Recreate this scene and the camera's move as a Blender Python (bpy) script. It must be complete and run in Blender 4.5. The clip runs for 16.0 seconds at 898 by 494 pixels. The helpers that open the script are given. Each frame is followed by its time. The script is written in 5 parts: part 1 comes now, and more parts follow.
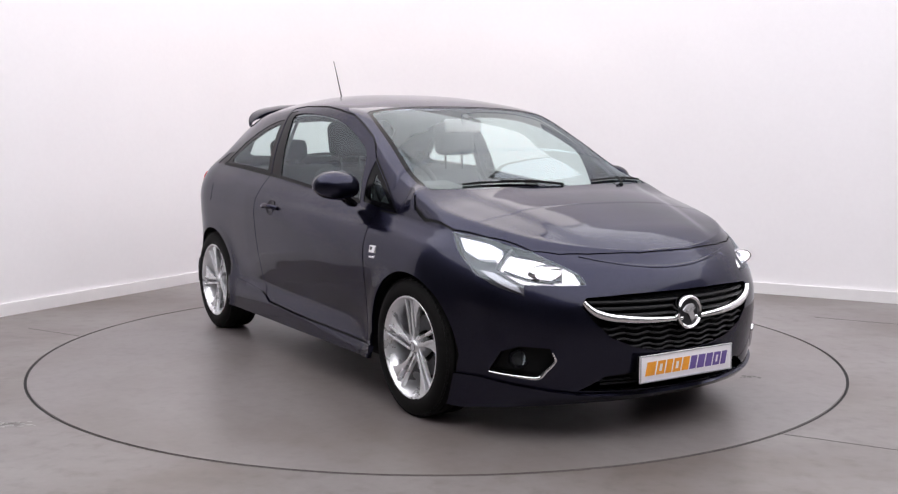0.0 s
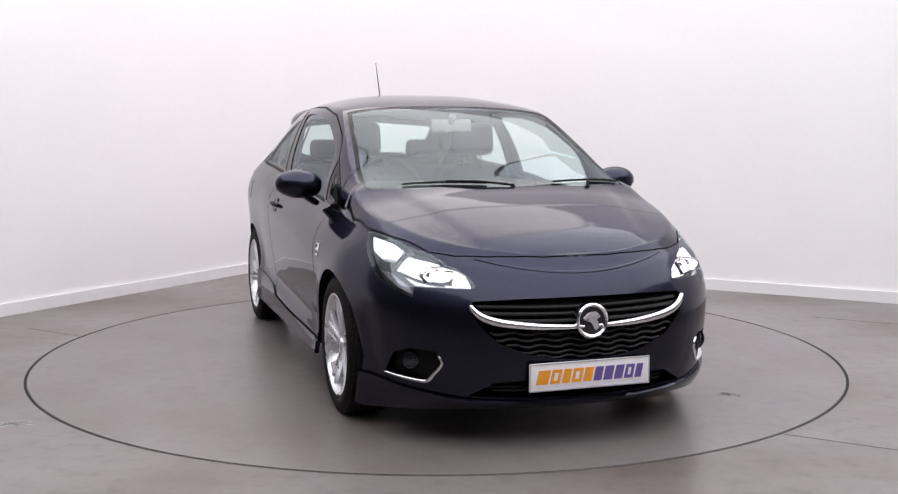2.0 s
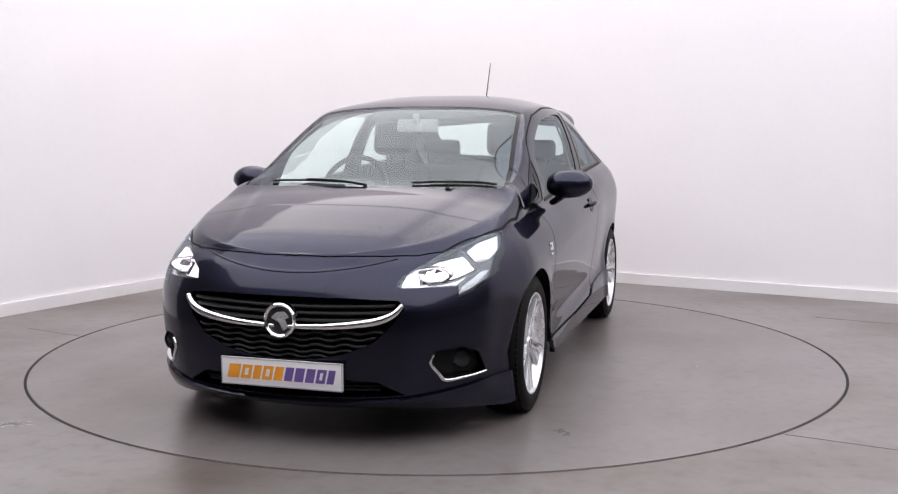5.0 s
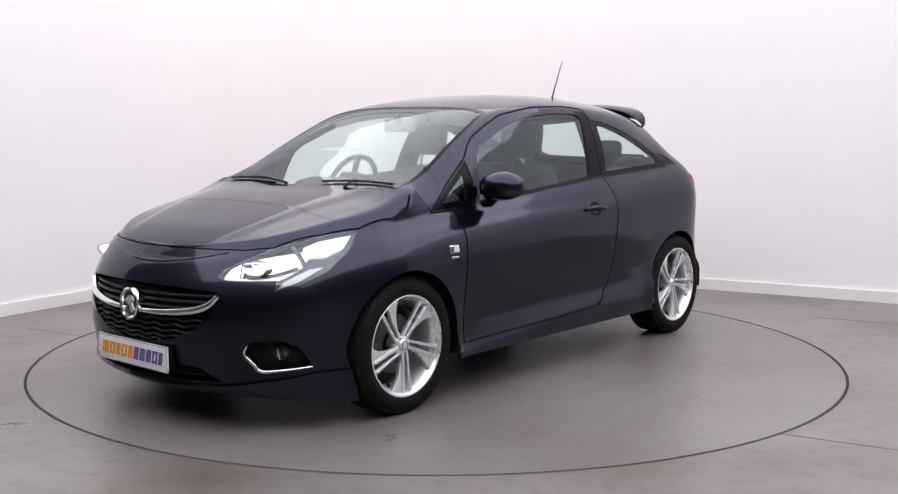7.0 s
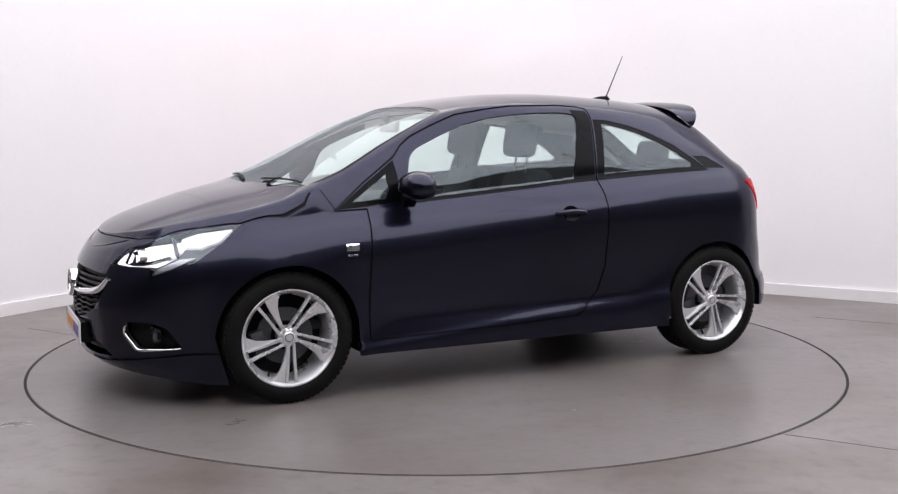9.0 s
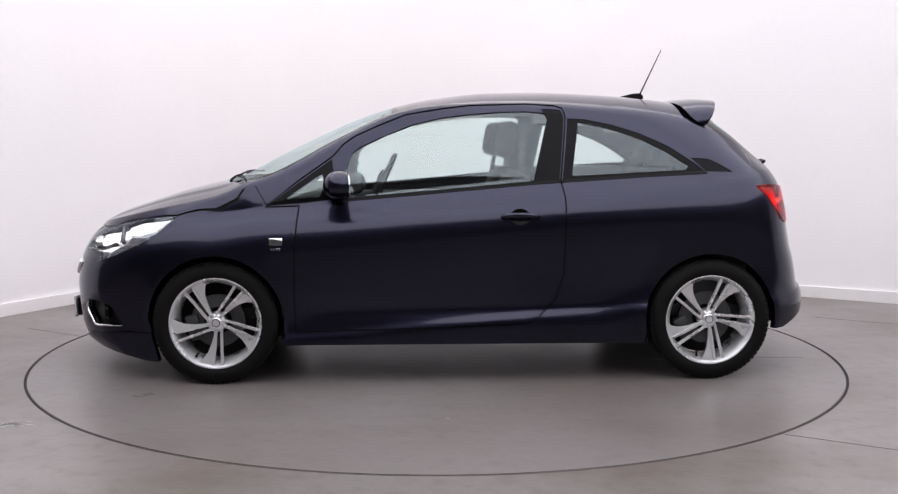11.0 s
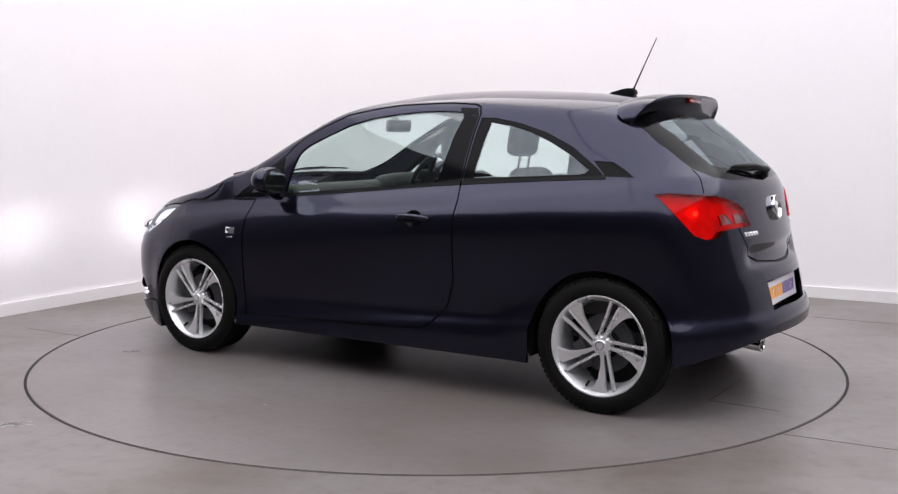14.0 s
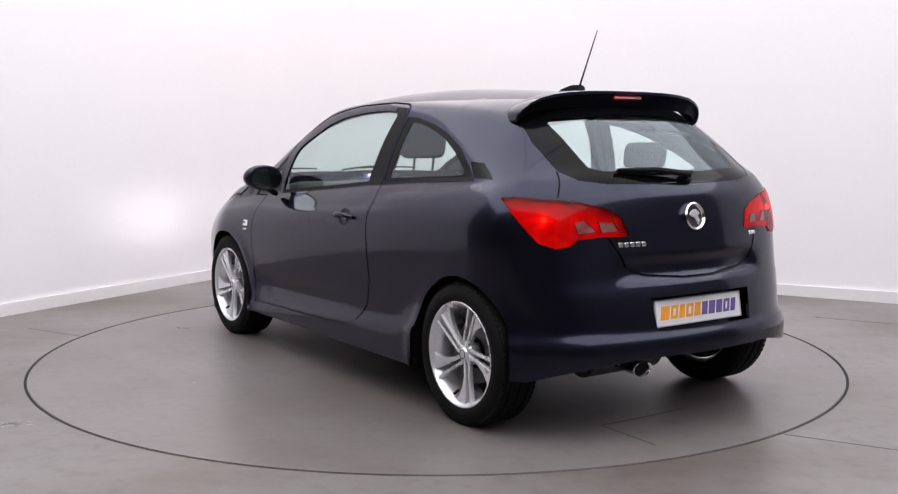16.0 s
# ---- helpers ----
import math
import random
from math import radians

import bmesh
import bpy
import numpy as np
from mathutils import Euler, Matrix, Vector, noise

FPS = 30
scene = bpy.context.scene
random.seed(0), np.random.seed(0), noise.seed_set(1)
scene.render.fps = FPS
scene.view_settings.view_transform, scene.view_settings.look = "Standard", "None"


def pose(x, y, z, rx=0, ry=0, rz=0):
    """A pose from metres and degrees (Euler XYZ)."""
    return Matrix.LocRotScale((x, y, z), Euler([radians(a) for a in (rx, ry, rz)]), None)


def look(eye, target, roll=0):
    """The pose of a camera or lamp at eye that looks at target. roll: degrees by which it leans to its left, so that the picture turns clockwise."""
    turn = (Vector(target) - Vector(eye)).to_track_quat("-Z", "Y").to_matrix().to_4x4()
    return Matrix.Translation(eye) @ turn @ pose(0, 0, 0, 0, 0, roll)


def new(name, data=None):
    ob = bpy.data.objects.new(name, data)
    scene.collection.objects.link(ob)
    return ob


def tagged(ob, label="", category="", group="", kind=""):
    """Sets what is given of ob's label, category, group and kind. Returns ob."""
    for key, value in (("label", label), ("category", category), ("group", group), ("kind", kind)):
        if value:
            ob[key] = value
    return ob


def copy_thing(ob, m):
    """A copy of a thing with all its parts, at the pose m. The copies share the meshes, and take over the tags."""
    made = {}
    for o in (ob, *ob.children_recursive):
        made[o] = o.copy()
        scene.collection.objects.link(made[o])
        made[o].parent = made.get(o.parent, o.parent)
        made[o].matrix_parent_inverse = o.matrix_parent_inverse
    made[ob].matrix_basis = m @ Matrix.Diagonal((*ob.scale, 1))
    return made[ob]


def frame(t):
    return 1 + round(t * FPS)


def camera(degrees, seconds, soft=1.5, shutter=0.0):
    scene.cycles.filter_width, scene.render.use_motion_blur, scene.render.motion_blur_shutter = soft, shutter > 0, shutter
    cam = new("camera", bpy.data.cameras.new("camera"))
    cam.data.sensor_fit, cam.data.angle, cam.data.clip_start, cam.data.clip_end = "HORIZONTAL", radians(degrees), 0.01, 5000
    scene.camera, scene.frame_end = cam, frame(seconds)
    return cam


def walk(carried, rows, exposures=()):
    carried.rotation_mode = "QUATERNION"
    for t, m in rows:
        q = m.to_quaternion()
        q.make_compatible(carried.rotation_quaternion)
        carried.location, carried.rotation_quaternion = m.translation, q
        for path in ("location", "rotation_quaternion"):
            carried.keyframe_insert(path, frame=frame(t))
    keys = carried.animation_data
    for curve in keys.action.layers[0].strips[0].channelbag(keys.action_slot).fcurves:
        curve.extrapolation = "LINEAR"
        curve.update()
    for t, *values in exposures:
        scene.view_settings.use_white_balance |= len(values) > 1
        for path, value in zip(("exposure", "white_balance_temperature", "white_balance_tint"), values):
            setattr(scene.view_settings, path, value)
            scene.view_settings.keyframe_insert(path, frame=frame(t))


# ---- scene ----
from mathutils.bvhtree import BVHTree

# ---------------------------------------------------------------- camera
cam = camera(47.36, 16.0, soft=1.25)
EYE = Vector((0.0, -5.915, 1.257))
YAW, PITCH = radians(0.607), radians(6.318)
AIM = EYE + Vector((math.sin(YAW) * math.cos(PITCH), math.cos(YAW) * math.cos(PITCH), -math.sin(PITCH)))
walk(cam, [(0.0, look(EYE, AIM, 0.1)), (16.0, look(EYE, AIM, 0.1))], exposures=[(0.0, 0.0), (16.0, 0.0)])

# ---------------------------------------------------------------- world
world = bpy.data.worlds.new("world")
scene.world = world
world.use_nodes = True
world.node_tree.nodes["Background"].inputs[0].default_value = (0.8, 0.85, 1.0, 1)
world.node_tree.nodes["Background"].inputs[1].default_value = 0.05


# ---------------------------------------------------------------- materials
def material(name, colour, rough=0.5, metal=0.0, grain=0.0, scale=40.0, bump=0.0, spec=0.5, coat=0.0, rough_var=0.0, detail_scale=None, coat_rough=0.03, coat_ior=1.5):
    """Principled surface with two scales of variation in colour, gloss and relief."""
    m = bpy.data.materials.new(name)
    m.use_nodes = True
    nt = m.node_tree
    b = nt.nodes["Principled BSDF"]
    b.inputs["Base Color"].default_value = (*colour, 1)
    b.inputs["Roughness"].default_value = rough
    b.inputs["Metallic"].default_value = metal
    b.inputs["Specular IOR Level"].default_value = spec
    b.inputs["Coat Weight"].default_value = coat
    b.inputs["Coat Roughness"].default_value = coat_rough
    b.inputs["Coat IOR"].default_value = coat_ior
    if grain or bump or rough_var:
        tc = nt.nodes.new("ShaderNodeTexCoord")
        n1 = nt.nodes.new("ShaderNodeTexNoise")
        n1.inputs["Scale"].default_value = scale
        n1.inputs["Detail"].default_value = 5
        n2 = nt.nodes.new("ShaderNodeTexNoise")
        n2.inputs["Scale"].default_value = detail_scale or scale * 0.07
        n2.inputs["Detail"].default_value = 4
        for n in (n1, n2):
            nt.links.new(tc.outputs["Object"], n.inputs["Vector"])
        add = nt.nodes.new("ShaderNodeMath")
        add.operation = "ADD"
        nt.links.new(n1.outputs["Fac"], add.inputs[0])
        nt.links.new(n2.outputs["Fac"], add.inputs[1])
        if grain:
            ramp = nt.nodes.new("ShaderNodeMapRange")
            ramp.inputs["From Min"].default_value, ramp.inputs["From Max"].default_value = 0.7, 1.3
            ramp.inputs["To Min"].default_value, ramp.inputs["To Max"].default_value = 1 - grain, 1 + grain
            nt.links.new(add.outputs[0], ramp.inputs["Value"])
            mul = nt.nodes.new("ShaderNodeVectorMath")
            mul.operation = "MULTIPLY"
            mul.inputs[0].default_value = colour
            nt.links.new(ramp.outputs[0], mul.inputs[1])
            nt.links.new(mul.outputs[0], b.inputs["Base Color"])
        if rough_var:
            r2 = nt.nodes.new("ShaderNodeMapRange")
            r2.inputs["From Min"].default_value, r2.inputs["From Max"].default_value = 0.35, 0.65
            r2.inputs["To Min"].default_value, r2.inputs["To Max"].default_value = max(0, rough - rough_var), rough + rough_var
            nt.links.new(n2.outputs["Fac"], r2.inputs["Value"])
            nt.links.new(r2.outputs[0], b.inputs["Roughness"])
        if bump:
            bp = nt.nodes.new("ShaderNodeBump")
            bp.inputs["Strength"].default_value = 0.5
            bp.inputs["Distance"].default_value = bump
            nt.links.new(n1.outputs["Fac"], bp.inputs["Height"])
            nt.links.new(bp.outputs[0], b.inputs["Normal"])
    return m


def flake_paint(name, pigment, flake):
    """Car paint: dark pigment, a soft lobe of metal flakes and a clear coat over both."""
    m = material(name, pigment, 0.4, coat=1.0, spec=0.0, grain=0.10, scale=900, detail_scale=2.0, coat_rough=0.06, coat_ior=1.31)
    nt = m.node_tree
    b, out = nt.nodes["Principled BSDF"], nt.nodes["Material Output"]
    tc = nt.nodes.new("ShaderNodeTexCoord")
    cells = nt.nodes.new("ShaderNodeTexVoronoi")
    cells.inputs["Scale"].default_value = 700
    nt.links.new(tc.outputs["Object"], cells.inputs["Vector"])
    vary = nt.nodes.new("ShaderNodeMapRange")
    vary.inputs["To Min"].default_value, vary.inputs["To Max"].default_value = 0.7, 1.35
    nt.links.new(cells.outputs["Color"], vary.inputs["Value"])
    tint = nt.nodes.new("ShaderNodeVectorMath")
    tint.operation = "MULTIPLY"
    tint.inputs[0].default_value = flake
    nt.links.new(vary.outputs[0], tint.inputs[1])
    gl = nt.nodes.new("ShaderNodeBsdfGlossy")
    gl.inputs["Roughness"].default_value = 0.29
    nt.links.new(tint.outputs[0], gl.inputs["Color"])
    add = nt.nodes.new("ShaderNodeAddShader")
    nt.links.new(b.outputs[0], add.inputs[0])
    nt.links.new(gl.outputs[0], add.inputs[1])
    nt.links.new(add.outputs[0], out.inputs[0])
    return m


def glowing(name, colour, strength, ribs=0.0):
    m = bpy.data.materials.new(name)
    m.use_nodes = True
    b = m.node_tree.nodes["Principled BSDF"]
    b.inputs["Base Color"].default_value = (*colour, 1)
    b.inputs["Emission Color"].default_value = (*colour, 1)
    b.inputs["Emission Strength"].default_value = strength
    # Noise varies the glow in place of moulded ribs; ribs is its scale.
    if ribs:
        nt = m.node_tree
        tc = nt.nodes.new("ShaderNodeTexCoord")
        n = nt.nodes.new("ShaderNodeTexNoise")
        n.inputs["Scale"].default_value = ribs
        nt.links.new(tc.outputs["Object"], n.inputs["Vector"])
        r = nt.nodes.new("ShaderNodeMapRange")
        r.inputs["From Min"].default_value, r.inputs["From Max"].default_value = 0.35, 0.65
        r.inputs["To Min"].default_value, r.inputs["To Max"].default_value = strength * 0.25, strength * 1.75
        nt.links.new(n.outputs["Fac"], r.inputs["Value"])
        nt.links.new(r.outputs[0], b.inputs["Emission Strength"])
    return m


def glass(name, tint, ior=1.5, rough=0.0):
    """Thin pane: tinted see-through with a Fresnel gloss."""
    m = bpy.data.materials.new(name)
    m.use_nodes = True
    nt = m.node_tree
    nt.nodes.remove(nt.nodes["Principled BSDF"])
    out = nt.nodes["Material Output"]
    tr = nt.nodes.new("ShaderNodeBsdfTransparent")
    tr.inputs[0].default_value = (*tint, 1)
    gl = nt.nodes.new("ShaderNodeBsdfGlossy")
    gl.inputs["Color"].default_value = (0.84, 0.94, 1.0, 1)
    gl.inputs["Roughness"].default_value = rough
    lw = nt.nodes.new("ShaderNodeLayerWeight")
    lw.inputs["Blend"].default_value = 0.5
    pw = nt.nodes.new("ShaderNodeMath")
    pw.operation = "POWER"
    pw.inputs[1].default_value = 4.0
    nt.links.new(lw.outputs["Facing"], pw.inputs[0])
    fr = nt.nodes.new("ShaderNodeMapRange")
    fr.inputs["To Min"].default_value, fr.inputs["To Max"].default_value = 2.0 * ((ior - 1) / (ior + 1)) ** 2, 0.5
    nt.links.new(pw.outputs[0], fr.inputs["Value"])
    mix = nt.nodes.new("ShaderNodeMixShader")
    nt.links.new(fr.outputs[0], mix.inputs[0])
    nt.links.new(tr.outputs[0], mix.inputs[1])
    nt.links.new(gl.outputs[0], mix.inputs[2])
    nt.links.new(mix.outputs[0], out.inputs[0])
    return m


WALL = material("white_wall_paint", (0.848, 0.824, 0.846), 0.75, grain=0.012, scale=30, bump=0.0008)
SKIRT = material("white_gloss_trim", (0.80, 0.78, 0.79), 0.35, grain=0.02, scale=12)
# Dark tone is set for the walls out of view, to darken reflections.
UNSEEN_WALL = material("unseen_wall_dark_grey", (0.10, 0.10, 0.105), 0.8, grain=0.03, scale=14)
CEIL = material("ceiling_paint", (0.75, 0.75, 0.76), 0.9, grain=0.03, scale=8)
PAINT = flake_paint("navy_metallic_paint", (0.0007, 0.0006, 0.0014), (0.0190, 0.0193, 0.0360))
BLACK = material("black_plastic", (0.0055, 0.0055, 0.006), 0.5, spec=0.12, grain=0.2, scale=200, bump=0.0003)
GLOSSBLACK = material("gloss_black_trim", (0.003, 0.003, 0.004), 0.14, spec=0.09, grain=0.1, scale=60)
RUBBER = material("tyre_rubber", (0.0065, 0.006, 0.006), 0.7, spec=0.12, grain=0.25, scale=120, bump=0.0006)
ALLOY = material("silver_alloy", (0.81, 0.81, 0.83), 0.29, metal=0.70, grain=0.05, scale=90, rough_var=0.05)
CHROME = material("chrome", (0.85, 0.85, 0.86), 0.08, metal=1.0, rough_var=0.03, scale=20)
DARKMETAL = material("dark_metal", (0.08, 0.08, 0.085), 0.5, metal=0.6, grain=0.2, scale=80)
FABRIC = material("dark_seat_fabric", (0.022, 0.022, 0.026), 0.9, grain=0.3, scale=500, bump=0.0008)
TRIM = material("grey_interior_trim", (0.10, 0.10, 0.10), 0.7, grain=0.1, scale=300, bump=0.0003)
TRIM_DARK = material("dark_dashboard_plastic", (0.028, 0.028, 0.030), 0.65, grain=0.15, scale=250, bump=0.0004)
BELT = material("grey_belt_webbing", (0.09, 0.09, 0.09), 0.8, grain=0.15, scale=600)
LINING = material("light_headlining", (0.42, 0.42, 0.40), 0.95, grain=0.05, scale=400)
GLASS = glass("tinted_window_glass", (0.83, 0.92, 0.89))
LENS = glass("clear_lens", (0.93, 0.94, 0.96))

# ---------------------------------------------------------------- mesh helpers
def part(name, bm, mat, parent=None, label="", smooth=True, pose_m=None):
    """Link a bmesh or mesh as one mesh object under a thing."""
    if isinstance(bm, bmesh.types.BMesh):
        me = bpy.data.meshes.new(name)
        bm.to_mesh(me)
        bm.free()
        if smooth:
            me.shade_smooth()
            me.set_sharp_from_angle(angle=radians(38))
    else:
        me = bm
    if mat and not me.materials:
        me.materials.append(mat)
    ob = new(name, me)
    if parent:
        ob.parent = parent
    if pose_m is not None:
        ob.matrix_basis = pose_m
    if label:
        ob["label"] = label
    return ob


def box_bm(sx, sy, sz, m=None, bevel=0.0, seg=2, bm=None):
    b = bmesh.new()
    bmesh.ops.create_cube(b, size=1.0, matrix=Matrix.Diagonal((sx, sy, sz, 1)))
    if bevel:
        bmesh.ops.bevel(b, geom=b.edges[:], offset=bevel, segments=seg, affect="EDGES", profile=0.5)
    if m is not None:
        b.transform(m)
    return join(bm, b)


def join(bm, b):
    if bm is None:
        return b
    me = bpy.data.meshes.new("tmp")
    b.to_mesh(me)
    b.free()
    bm.from_mesh(me)
    bpy.data.meshes.remove(me)
    return bm


def cyl_bm(r, h, m=None, seg=32, bevel=0.0, r2=None, bm=None):
    b = bmesh.new()
    bmesh.ops.create_cone(b, cap_ends=True, segments=seg, radius1=r, radius2=r if r2 is None else r2, depth=h)
    if bevel:
        es = [e for e in b.edges if len(e.link_faces) == 2 and e.calc_face_angle(0) > 0.8]
        bmesh.ops.bevel(b, geom=es, offset=bevel, segments=2, affect="EDGES")
    if m is not None:
        b.transform(m)
    return join(bm, b)


def revolve_bm(profile, seg=64, m=None, bm=None):
    """Turn a closed or open (r, h) profile about the z axis."""
    b = bmesh.new()
    rings = []
    for k in range(seg):
        a = 2 * math.pi * k / seg
        rings.append([b.verts.new((r * math.cos(a), r * math.sin(a), h)) for r, h in profile])
    for k in range(seg):
        p, q = rings[k], rings[(k + 1) % seg]
        for i in range(len(profile) - 1):
            b.faces.new((p[i], q[i], q[i + 1], p[i + 1]))
    bmesh.ops.recalc_face_normals(b, faces=b.faces[:])
    if m is not None:
        b.transform(m)
    return join(bm, b)


def tube_bm(points, r, seg=8, bm=None, r_end=None):
    """A round bar along a run of points."""
    b = bmesh.new()
    rings = []
    pts = [Vector(p) for p in points]
    for i, p in enumerate(pts):
        d = (pts[min(i + 1, len(pts) - 1)] - pts[max(i - 1, 0)]).normalized()
        a = d.orthogonal().normalized() if not rings else (prev - d * prev.dot(d)).normalized()
        prev = a
        c = d.cross(a)
        rr = r if r_end is None else r + (r_end - r) * i / (len(pts) - 1)
        rings.append([b.verts.new(p + rr * (a * math.cos(2 * math.pi * k / seg) + c * math.sin(2 * math.pi * k / seg))) for k in range(seg)])
    for p, q in zip(rings, rings[1:]):
        for k in range(seg):
            b.faces.new((p[k], p[(k + 1) % seg], q[(k + 1) % seg], q[k]))
    b.faces.new(rings[0][::-1])
    b.faces.new(rings[-1])
    return join(bm, b)


def prism_bm(poly, depth, m=None, bevel=0.0, bm=None):
    """Extrude a flat (x, y) outline by depth along z."""
    b = bmesh.new()
    f = b.faces.new([b.verts.new((x, y, 0)) for x, y in poly])
    ext = bmesh.ops.extrude_face_region(b, geom=[f])
    bmesh.ops.translate(b, vec=(0, 0, depth), verts=[v for v in ext["geom"] if isinstance(v, bmesh.types.BMVert)])
    bmesh.ops.recalc_face_normals(b, faces=b.faces[:])
    if bevel:
        bmesh.ops.bevel(b, geom=b.edges[:], offset=bevel, segments=2, affect="EDGES")
    if m is not None:
        b.transform(m)
    return join(bm, b)


def spline(table):
    """Smooth monotone-ish curve through (key, value) pairs, as a function (Catmull-Rom on uneven keys)."""
    xs = [k for k, _ in sorted(table)]
    ys = [v for _, v in sorted(table)]
    ms = []
    for i in range(len(xs)):
        a, c = max(i - 1, 0), min(i + 1, len(xs) - 1)
        if 0 < i < len(xs) - 1:
            d0, d1 = (ys[i] - ys[i - 1]) / (xs[i] - xs[i - 1]), (ys[i + 1] - ys[i]) / (xs[i + 1] - xs[i])
            ms.append(0 if d0 * d1 <= 0 else 2 * d0 * d1 / (d0 + d1))
        else:
            ms.append((ys[c] - ys[a]) / (xs[c] - xs[a]))

    def f(x):
        if x <= xs[0]:
            return ys[0]
        if x >= xs[-1]:
            return ys[-1]
        i = 0
        while x > xs[i + 1]:
            i += 1
        h = xs[i + 1] - xs[i]
        t = (x - xs[i]) / h
        return ((2 * t ** 3 - 3 * t * t + 1) * ys[i] + (t ** 3 - 2 * t * t + t) * h * ms[i]
                + (3 * t * t - 2 * t ** 3) * ys[i + 1] + (t ** 3 - t * t) * h * ms[i + 1])
    return f


# ---------------------------------------------------------------- room
CORNER = Vector((-1.163, 4.265, 0))
DIR_A = Vector((-0.500, -0.866, 0))
DIR_B = Vector((0.866, -0.500, 0))
LEN_A, LEN_B, HIGH, ROUND = 12.0, 10.5, 3.9, 1.0
WHITE_A = 5.4


def room_outline():
    """Plan of the inner wall face, with the far corner rounded off."""
    pts = []
    for k in range(17):
        a = math.pi / 2 * k / 16
        c = CORNER + (DIR_A + DIR_B) * ROUND
        pts.append(c - DIR_B * ROUND * math.cos(a) - DIR_A * ROUND * math.sin(a))
    far_b = CORNER + DIR_B * LEN_B
    far_ab = far_b + DIR_A * LEN_A
    far_a = CORNER + DIR_A * LEN_A
    return pts, far_a, far_ab, far_b


def wall_strip(points, inward, thick, z0, z1):
    """A wall of a given thickness standing on a run of plan points; inward points to the room."""
    b = bmesh.new()
    prof = [(0, z0), (0, z1), (-thick, z1), (-thick, z0)]
    rows = []
    for i, p in enumerate(points):
        n = inward[i]
        rows.append([b.verts.new(p + n * d + Vector((0, 0, z))) for d, z in prof])
    for r, q in zip(rows, rows[1:]):
        for k in range(4):
            b.faces.new((r[k], q[k], q[(k + 1) % 4], r[(k + 1) % 4]))
    b.faces.new(rows[0])
    b.faces.new(rows[-1][::-1])
    bmesh.ops.recalc_face_normals(b, faces=b.faces[:])
    return b


def build_room():
    arc, far_a, far_ab, far_b = room_outline()
    centre = CORNER + (DIR_A + DIR_B) * ROUND
    end_a = CORNER + DIR_A * WHITE_A
    run = [end_a] + arc + [far_b]
    inn = [DIR_B] + [(centre - p).normalized() for p in arc] + [DIR_A]
    w = part("wall_studio", wall_strip(run, inn, 0.2, 0, HIGH), WALL)
    tagged(w, "plain white painted studio wall with rounded corner", "wall", kind="structure")
    sk = part("baseboard", wall_strip([p + n * 0.018 for p, n in zip(run, inn)], inn, 0.0175, 0.0, 0.087), SKIRT)
    tagged(sk, "low white baseboard along the studio wall", "baseboard", kind="structure")
    # Unseen walls added to close the room; dark so the car's sides reflect little.
    w1 = part("wall_far_side", wall_strip([far_a, end_a], [DIR_B, DIR_B], 0.2, 0, HIGH), UNSEEN_WALL)
    tagged(w1, "unseen dark grey wall, kept dark for the car's reflections", "wall", kind="structure")
    w2 = part("wall_back", wall_strip([far_b + DIR_B * 0.0, far_ab], [-DIR_B, -DIR_B], 0.2, 0, HIGH), UNSEEN_WALL)
    tagged(w2, "unseen dark grey wall, kept dark for the car's reflections", "wall", kind="structure")
    w3 = part("wall_side", wall_strip([far_ab, far_a], [-DIR_A, -DIR_A], 0.2, 0, HIGH), UNSEEN_WALL)
    tagged(w3, "unseen dark grey wall, kept dark for the car's reflections", "wall", kind="structure")
    c = CORNER + DIR_A * LEN_A / 2 + DIR_B * LEN_B / 2
    ang = math.atan2(DIR_B.y, DIR_B.x)
    m = Matrix.Translation((c.x, c.y, HIGH + 0.06)) @ Matrix.Rotation(ang, 4, "Z")
    ce = part("ceiling", box_bm(LEN_B + 0.4, LEN_A + 0.4, 0.12, m), CEIL, smooth=False)
    tagged(ce, "pale painted studio ceiling", "ceiling", kind="structure")
    b = bmesh.new()
    r_in, r_out, seg = TABLE_R + 0.0075, 16.0, 160
    a = [b.verts.new((r_in * math.cos(2 * math.pi * k / seg), r_in * math.sin(2 * math.pi * k / seg), 0)) for k in range(seg)]
    a2 = [b.verts.new((r_out * math.cos(2 * math.pi * k / seg), r_out * math.sin(2 * math.pi * k / seg), 0)) for k in range(seg)]
    a3 = [b.verts.new((r_in * math.cos(2 * math.pi * k / seg), r_in * math.sin(2 * math.pi * k / seg), -0.08)) for k in range(seg)]
    for k in range(seg):
        j = (k + 1) % seg
        b.faces.new((a[k], a2[k], a2[j], a[j]))
        b.faces.new((a[j], a3[j], a3[k], a[k]))
    b.faces.new(a3)
    fl = part("floor", b, FLOOR)
    tagged(fl, "worn grey vinyl studio floor with faint stains", "floor", kind="structure")


